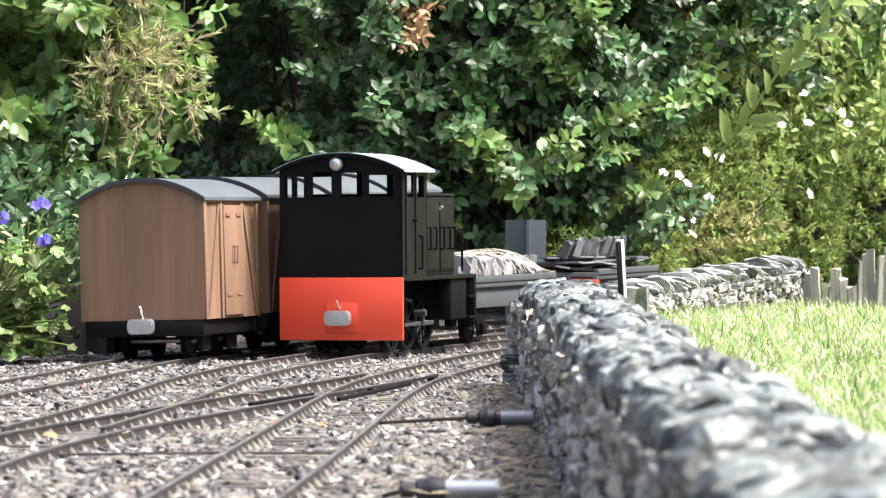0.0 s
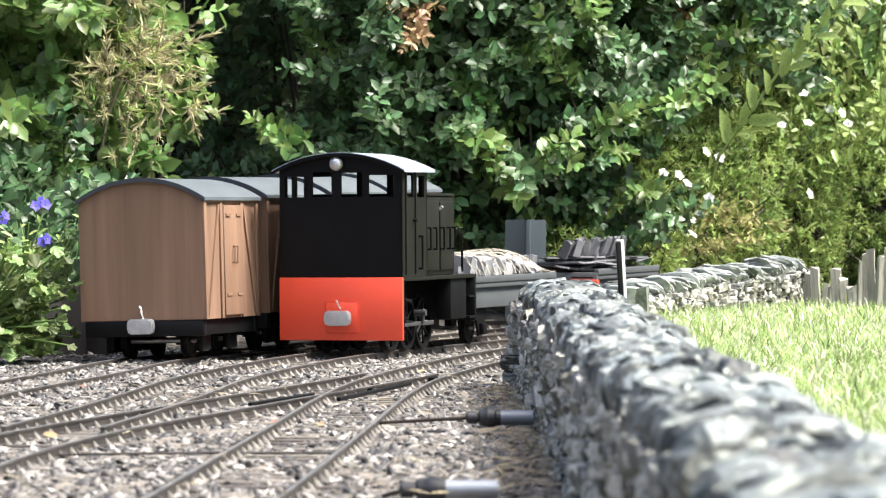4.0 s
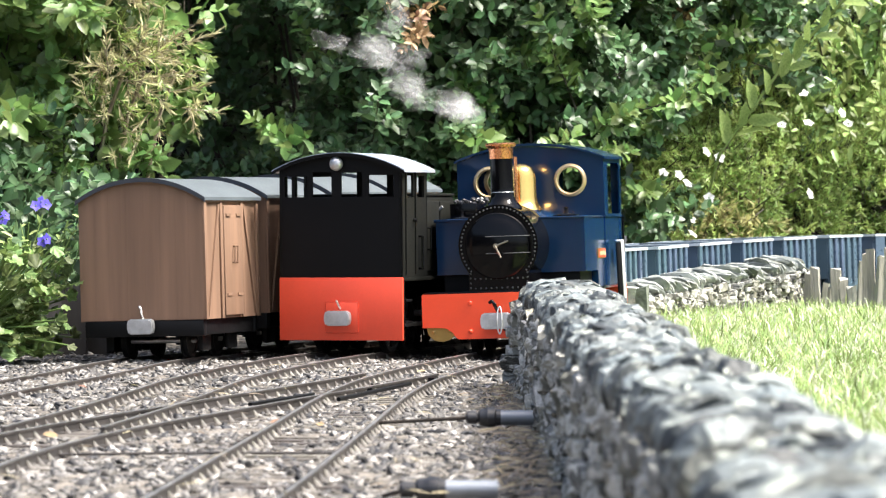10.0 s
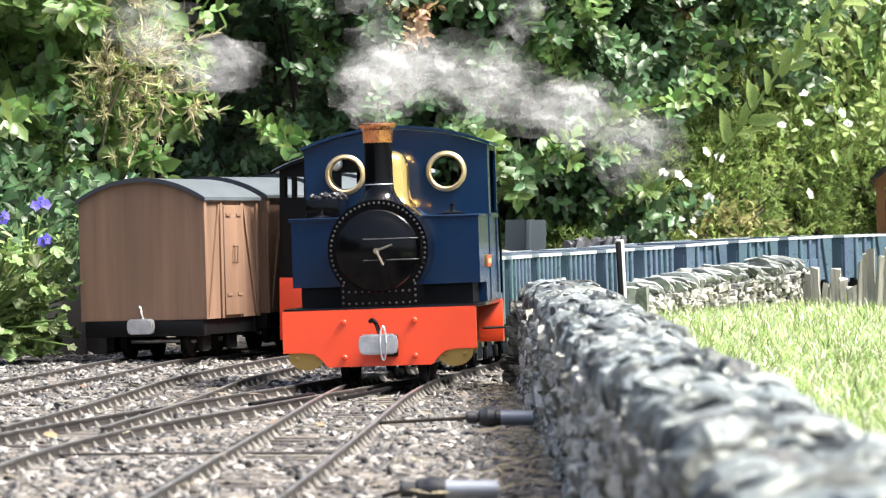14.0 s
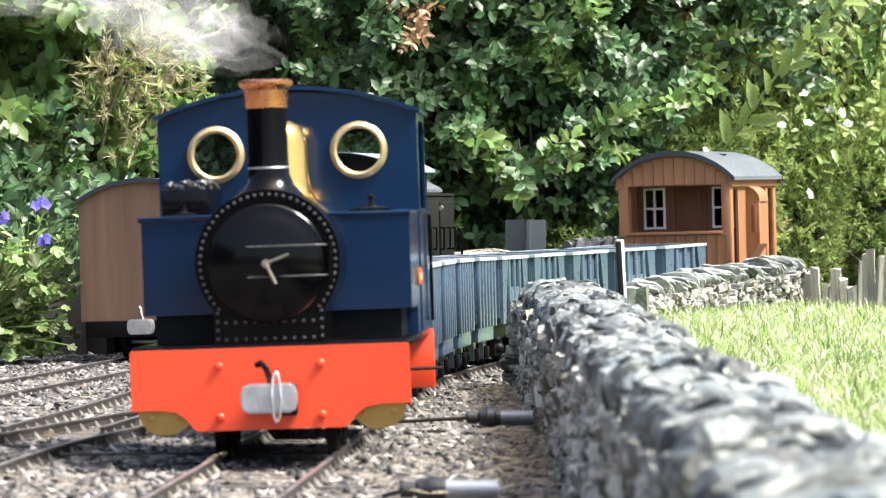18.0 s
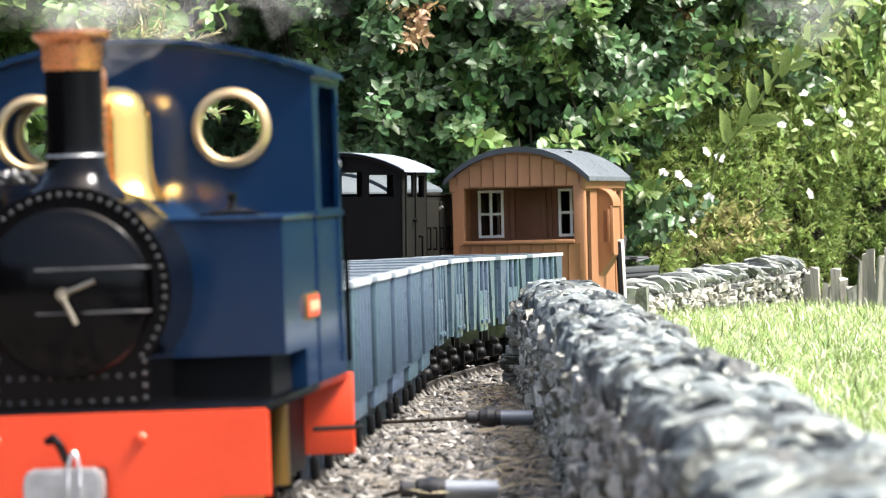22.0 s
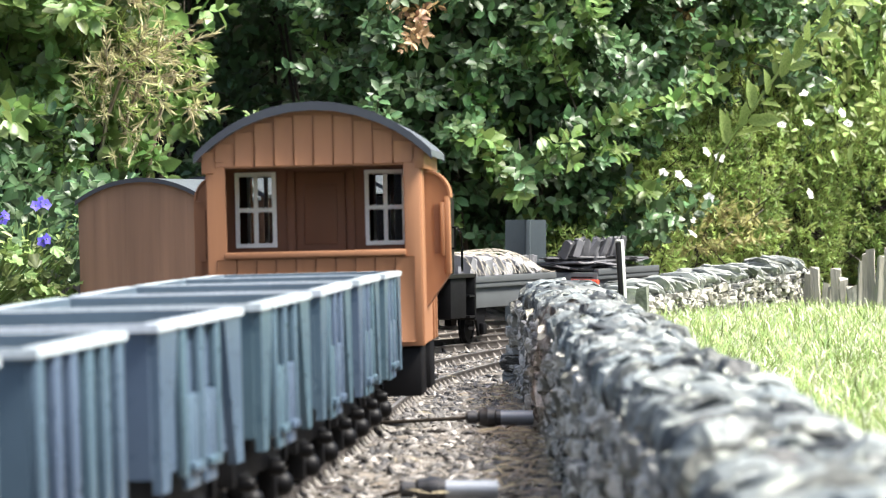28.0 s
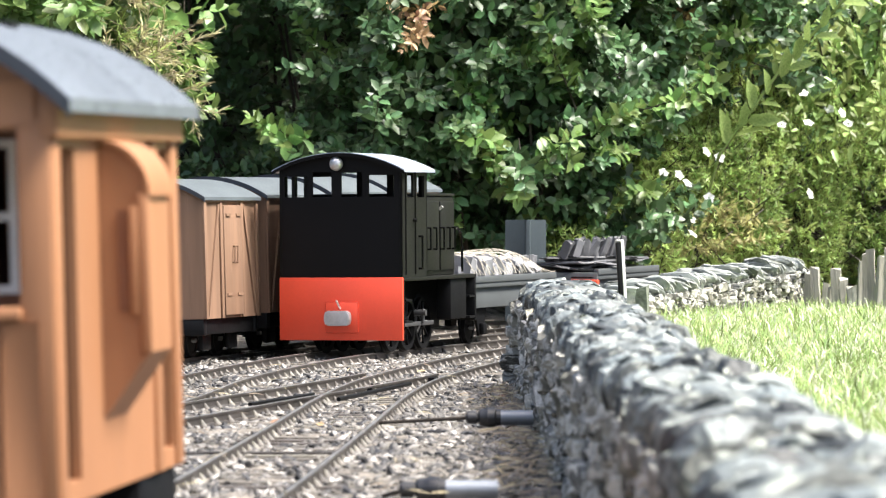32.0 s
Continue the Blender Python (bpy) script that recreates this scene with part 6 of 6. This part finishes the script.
hose(24, 44, 2045, -1, 3.6, -34, "grey pipe end and black joint lying by the wall")
hose(-3, 20, 1530, -1, 3.4, -22, "grey pipe end and black joint on the ballast")
dl = spread_mesh("leaf", LEAF_V, LEAF_F, [np.eye(3, 4)], DEADLEAF)
for k in range(9):
    x, y = rng.uniform(-260, 38), rng.uniform(1700, 3000)
    if k < 2:
        x, y = 33 + 3 * k, 2330 + 60 * k
    ob = new("dead_leaf", dl)
    q = leaf_pose(np.array([x, y, bank(x, y) + 3]), rng.normal(size=3) * (1, 1, 0.2), np.array([0, -0.3, 1.0]) + rng.normal(0, 0.3, 3), rng.uniform(5, 9), 1.1)
    ob.matrix_basis = Matrix([*q.tolist(), [0, 0, 0, 1]])
    tagged(ob, "curled brown fallen leaf on the track bed", "leaf", "fallen leaves")


# ---- made-up bounds of the garden, behind the plants and the camera ----
def bounds():
    # added walls; the back one paints the dark behind the hedge
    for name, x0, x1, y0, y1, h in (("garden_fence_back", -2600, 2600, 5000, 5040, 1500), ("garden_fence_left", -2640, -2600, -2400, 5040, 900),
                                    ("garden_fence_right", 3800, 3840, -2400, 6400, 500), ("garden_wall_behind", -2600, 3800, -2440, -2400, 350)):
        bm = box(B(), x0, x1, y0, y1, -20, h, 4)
        ob = new(name, mesh_of(bm, BACKDROP))
        tagged(ob, "near-black backdrop wall added to close the garden", "fence", kind="structure")


bounds()


# ---- steam ----
def puff(seed, r):
    """A ragged wisp: thin shells one inside the other, drawn out along y."""
    bm = B()
    for layer, size in enumerate((1.0, 0.8, 0.6, 0.4)):
        start = len(bm.verts)
        bmesh.ops.create_icosphere(bm, subdivisions=3, radius=1)
        bm.verts.ensure_lookup_table()
        for v in bm.verts[start:]:
            n = noise.noise(v.co * 1.3 + Vector((seed * 2.3, layer * 0.4, seed))) * 0.7 + noise.noise(v.co * 3.1 + Vector((layer * 0.5, seed, 3))) * 0.4
            v.co = v.co * max(0.25, 0.75 + n) * r * size
            v.co.y *= 1.7
    return mesh_of(bm, STEAM, 180)


# when a puff leaves the chimney, and its drift in mm a second: across and up
WIND = [(4.6, -50, 110), (5.8, -25, 95), (6.4, -55, 65), (7.0, -120, 35), (7.5, -170, 70), (8.3, -140, 110), (9.0, -150, 100), (9.5, -220, 75), (10.2, -190, 90), (10.8, -190, 80), (11.3, -130, 105), (12.2, -115, 115), (12.4, 0, 120),
        (12.8, 70, 110), (13.02, 60, 80), (13.1, -170, 60), (13.42, -170, 45), (13.46, 290, -25), (13.65, 240, 20), (13.78, 130, 90), (13.86, 30, 160), (14.2, 20, 150), (15.0, -40, 110), (16.0, -180, 80), (16.7, -210, 40), (17.2, -130, 85), (17.7, -210, 50), (18.2, -120, 75), (18.8, -60, 85),
        (19.5, 60, 60), (20.6, 140, 50), (21.5, 200, 40), (23.0, 160, 45)]
PUFF_MESHES = [puff(k, 13 + 2.4 * (k % 5)) for k in range(10)]
THIN_PUFFS = [puff(20 + k, 8 + 1.2 * (k % 4)) for k in range(6)]
PUFFS = []
emitted = []
for start, stop, rate in ((4.6, 9.2, 17), (9.2, 11.2, 24), (11.2, 13.05, 26), (13.05, 13.45, 14), (13.45, 14.7, 40), (14.7, 18.4, 14), (18.4, 22.6, 7)):
    emitted += [float(t) for t in np.arange(start, stop, 1 / rate)]
for k, t in enumerate(emitted):
    ob = new("steam_puff", THIN_PUFFS[(k * 5) % 6] if t < 11.2 else PUFF_MESHES[(k * 3) % 10])
    tagged(ob, "wisp of white steam drifting from the chimney", "steam", "steam puffs", "stuff")
    PUFFS.append((ob, t))


# ---- dry grass and straw at the foot of the walls ----
def straw(name, label, n, x, y, z, length, up):
    mats = []
    for k in range(n):
        p = np.array([rng.normal(*x), rng.uniform(*y), 0.0])
        p[2] = z + bank(p[0], p[1]) + rng.uniform(0, 2)
        d = rng.normal(size=3) * (1, 1, 0.15) + np.array([0, 0, up])
        mats.append(leaf_pose(p, d, np.array([0, -0.4, 1.0]) + rng.normal(0, 0.4, 3), rng.uniform(*length), rng.uniform(0.2, 0.4)))
    ob = new(name, spread_mesh(name, BLADE_V, BLADE_F, mats, STRAWBED))
    tagged(ob, label, "dry grass", kind="stuff")


straw("straw_litter", "dry straw and plant litter at the foot of the wall", 900, (36, 9), (1250, 2560), 2, (4, 12), 0.06)
straw("ballast_litter", "thin dry stalks scattered over the ballast", 120, (-60, 90), (1300, 3000), 5, (4, 12), 0.05)
straw("dry_tuft", "pale dry grass tuft beside the marker post", 90, (146, 6), (3205, 3245), 2, (14, 36), 1.4)

stone_wall("wall_near", "dry stone wall of lichened grey slate with slabs set on edge along its top", (43, 250), (43, 2655), 53, -8, 41, 16, 15, 8, (1300, 2420), 0.5, 9.5)
stone_wall("wall_far", "low dry stone wall of pale rubble with leaning slate coping", (322, 3700), (161, 3342), 40, 0, 44, 18, 8, 10, (0, 600), 0.75, 5.0, 17)


# ---- motion ----
# distance of the front beam along the main line, mm, by time
RUN = [(0.0, 5150), (1.0, 4930), (2.0, 4710), (3.0, 4485), (4.0, 4260), (5.0, 4030), (5.5, 3905), (6.0, 3783), (7.0, 3503), (8.0, 3262), (8.5, 3152), (9.0, 3035),
       (9.5, 2930), (10.0, 2820), (10.5, 2709), (11.0, 2593), (11.5, 2505), (12.0, 2418), (12.5, 2351), (13.0, 2305), (13.5, 2246), (14.0, 2203), (14.5, 2134),
       (15.5, 1945), (16.5, 1717), (17.0, 1615), (17.5, 1528), (18.0, 1437), (18.5, 1358), (19.0, 1280), (19.5, 1218), (20.0, 1160), (20.5, 1097), (21.0, 1035),
       (21.5, 978), (22.0, 909), (22.5, 842), (23.0, 748), (23.5, 641), (24.0, 556), (24.5, 462), (25.0, 372), (25.5, 292), (26.5, 77), (27.5, -172), (28.0, -283),
       (28.5, -433), (29.0, -568), (29.5, -697), (30.0, -797), (30.5, -928), (31.0, -1056), (31.5, -1190), (32.0, -1330)]


def motions():
    times = np.arange(0, 32.01, 0.1)
    rt, rs = np.array(RUN).T
    kern = np.array([1, 2, 3, 2, 1]) / 9
    dist = np.interp(times, rt, rs)
    dist[2:-2] = np.convolve(dist, kern, "valid")
    for ob, back, length in TRAIN:
        rows = [(float(t), stand(main_line, main_s, float(d) + back, length, -2.0 if back == 0 else -1.4)) for t, d in zip(times[::2], dist[::2])]
        walk(ob, rows)
    wt = np.array(WIND)
    for k, (ob, t0) in enumerate(PUFFS):
        vx, vz = np.interp(t0, wt[:, 0], wt[:, 1]), np.interp(t0, wt[:, 0], wt[:, 2])
        stray = 0.4 if t0 < 11.2 else 1.9 if 12.3 < t0 < 13.05 else 1.0
        vx, vz, vy = vx * rng.uniform(0.8, 1.15) + stray * rng.normal(0, 26), vz * rng.uniform(0.8, 1.15) + stray * rng.normal(0, 17), rng.normal(0, 20)
        roll = Matrix.Rotation(rng.uniform(0, 6), 4, "Y")
        aim = math.atan2(vz, abs(vx) + 1) * (1 if vx > 0 else -1)
        rows = []
        for t in np.concatenate([np.arange(0, t0 - 0.3, 0.6), [t0]]):
            rows.append((float(t), stand(main_line, main_s, float(np.interp(t, times, dist)), 209.0, -2.0) @ Matrix.Translation((0, 66 * MM, 80 * MM)) @ roll))
        top = (stand(main_line, main_s, float(np.interp(t0 + 0.04, times, dist)), 209.0, -2.0) @ Vector((0, 27 * MM, 166 * MM)))
        for a in [1 / 30, *np.arange(0.2, 2.7, 0.4)]:
            p = top + Vector((vx * a * MM * (1 - 0.08 * a), vy * a * MM, vz * a * MM * (1 + 0.1 * a)))
            rows.append((float(t0 + a), Matrix.Translation(p) @ Matrix.Rotation(-aim * min(1, max(0, a - 0.04) * 2) - 0.15 * a, 4, "Y") @ Matrix.Rotation(min(1.5, 1.2 + 1.5 * a), 4, "Z") @ roll))
        rows.append((max(32.0, t0 + 5), Matrix.Translation(top + Vector((vx * 6 * MM, 0, 2.5))) @ Matrix.Rotation(-aim - 0.5, 4, "Y") @ Matrix.Rotation(1.5, 4, "Z") @ roll))
        walk(ob, rows)
    for axle, r, y in WHEELS:
        if axle.parent not in [o for o, _, _ in TRAIN]:
            continue
        rows, last = [], None
        fine = np.arange(0, 961) / 30
        for t, d in zip(fine, np.interp(fine, times, dist)):
            if last is None or abs(d - last) > 0.75 * r or t > 31.99:
                a = (5150 - d) / r
                rows.append((float(t), Matrix.Translation((0, y * MM, r * MM)) @ Matrix.Rotation(a, 4, "X")))
                last = d
        walk(axle, rows)


motions()
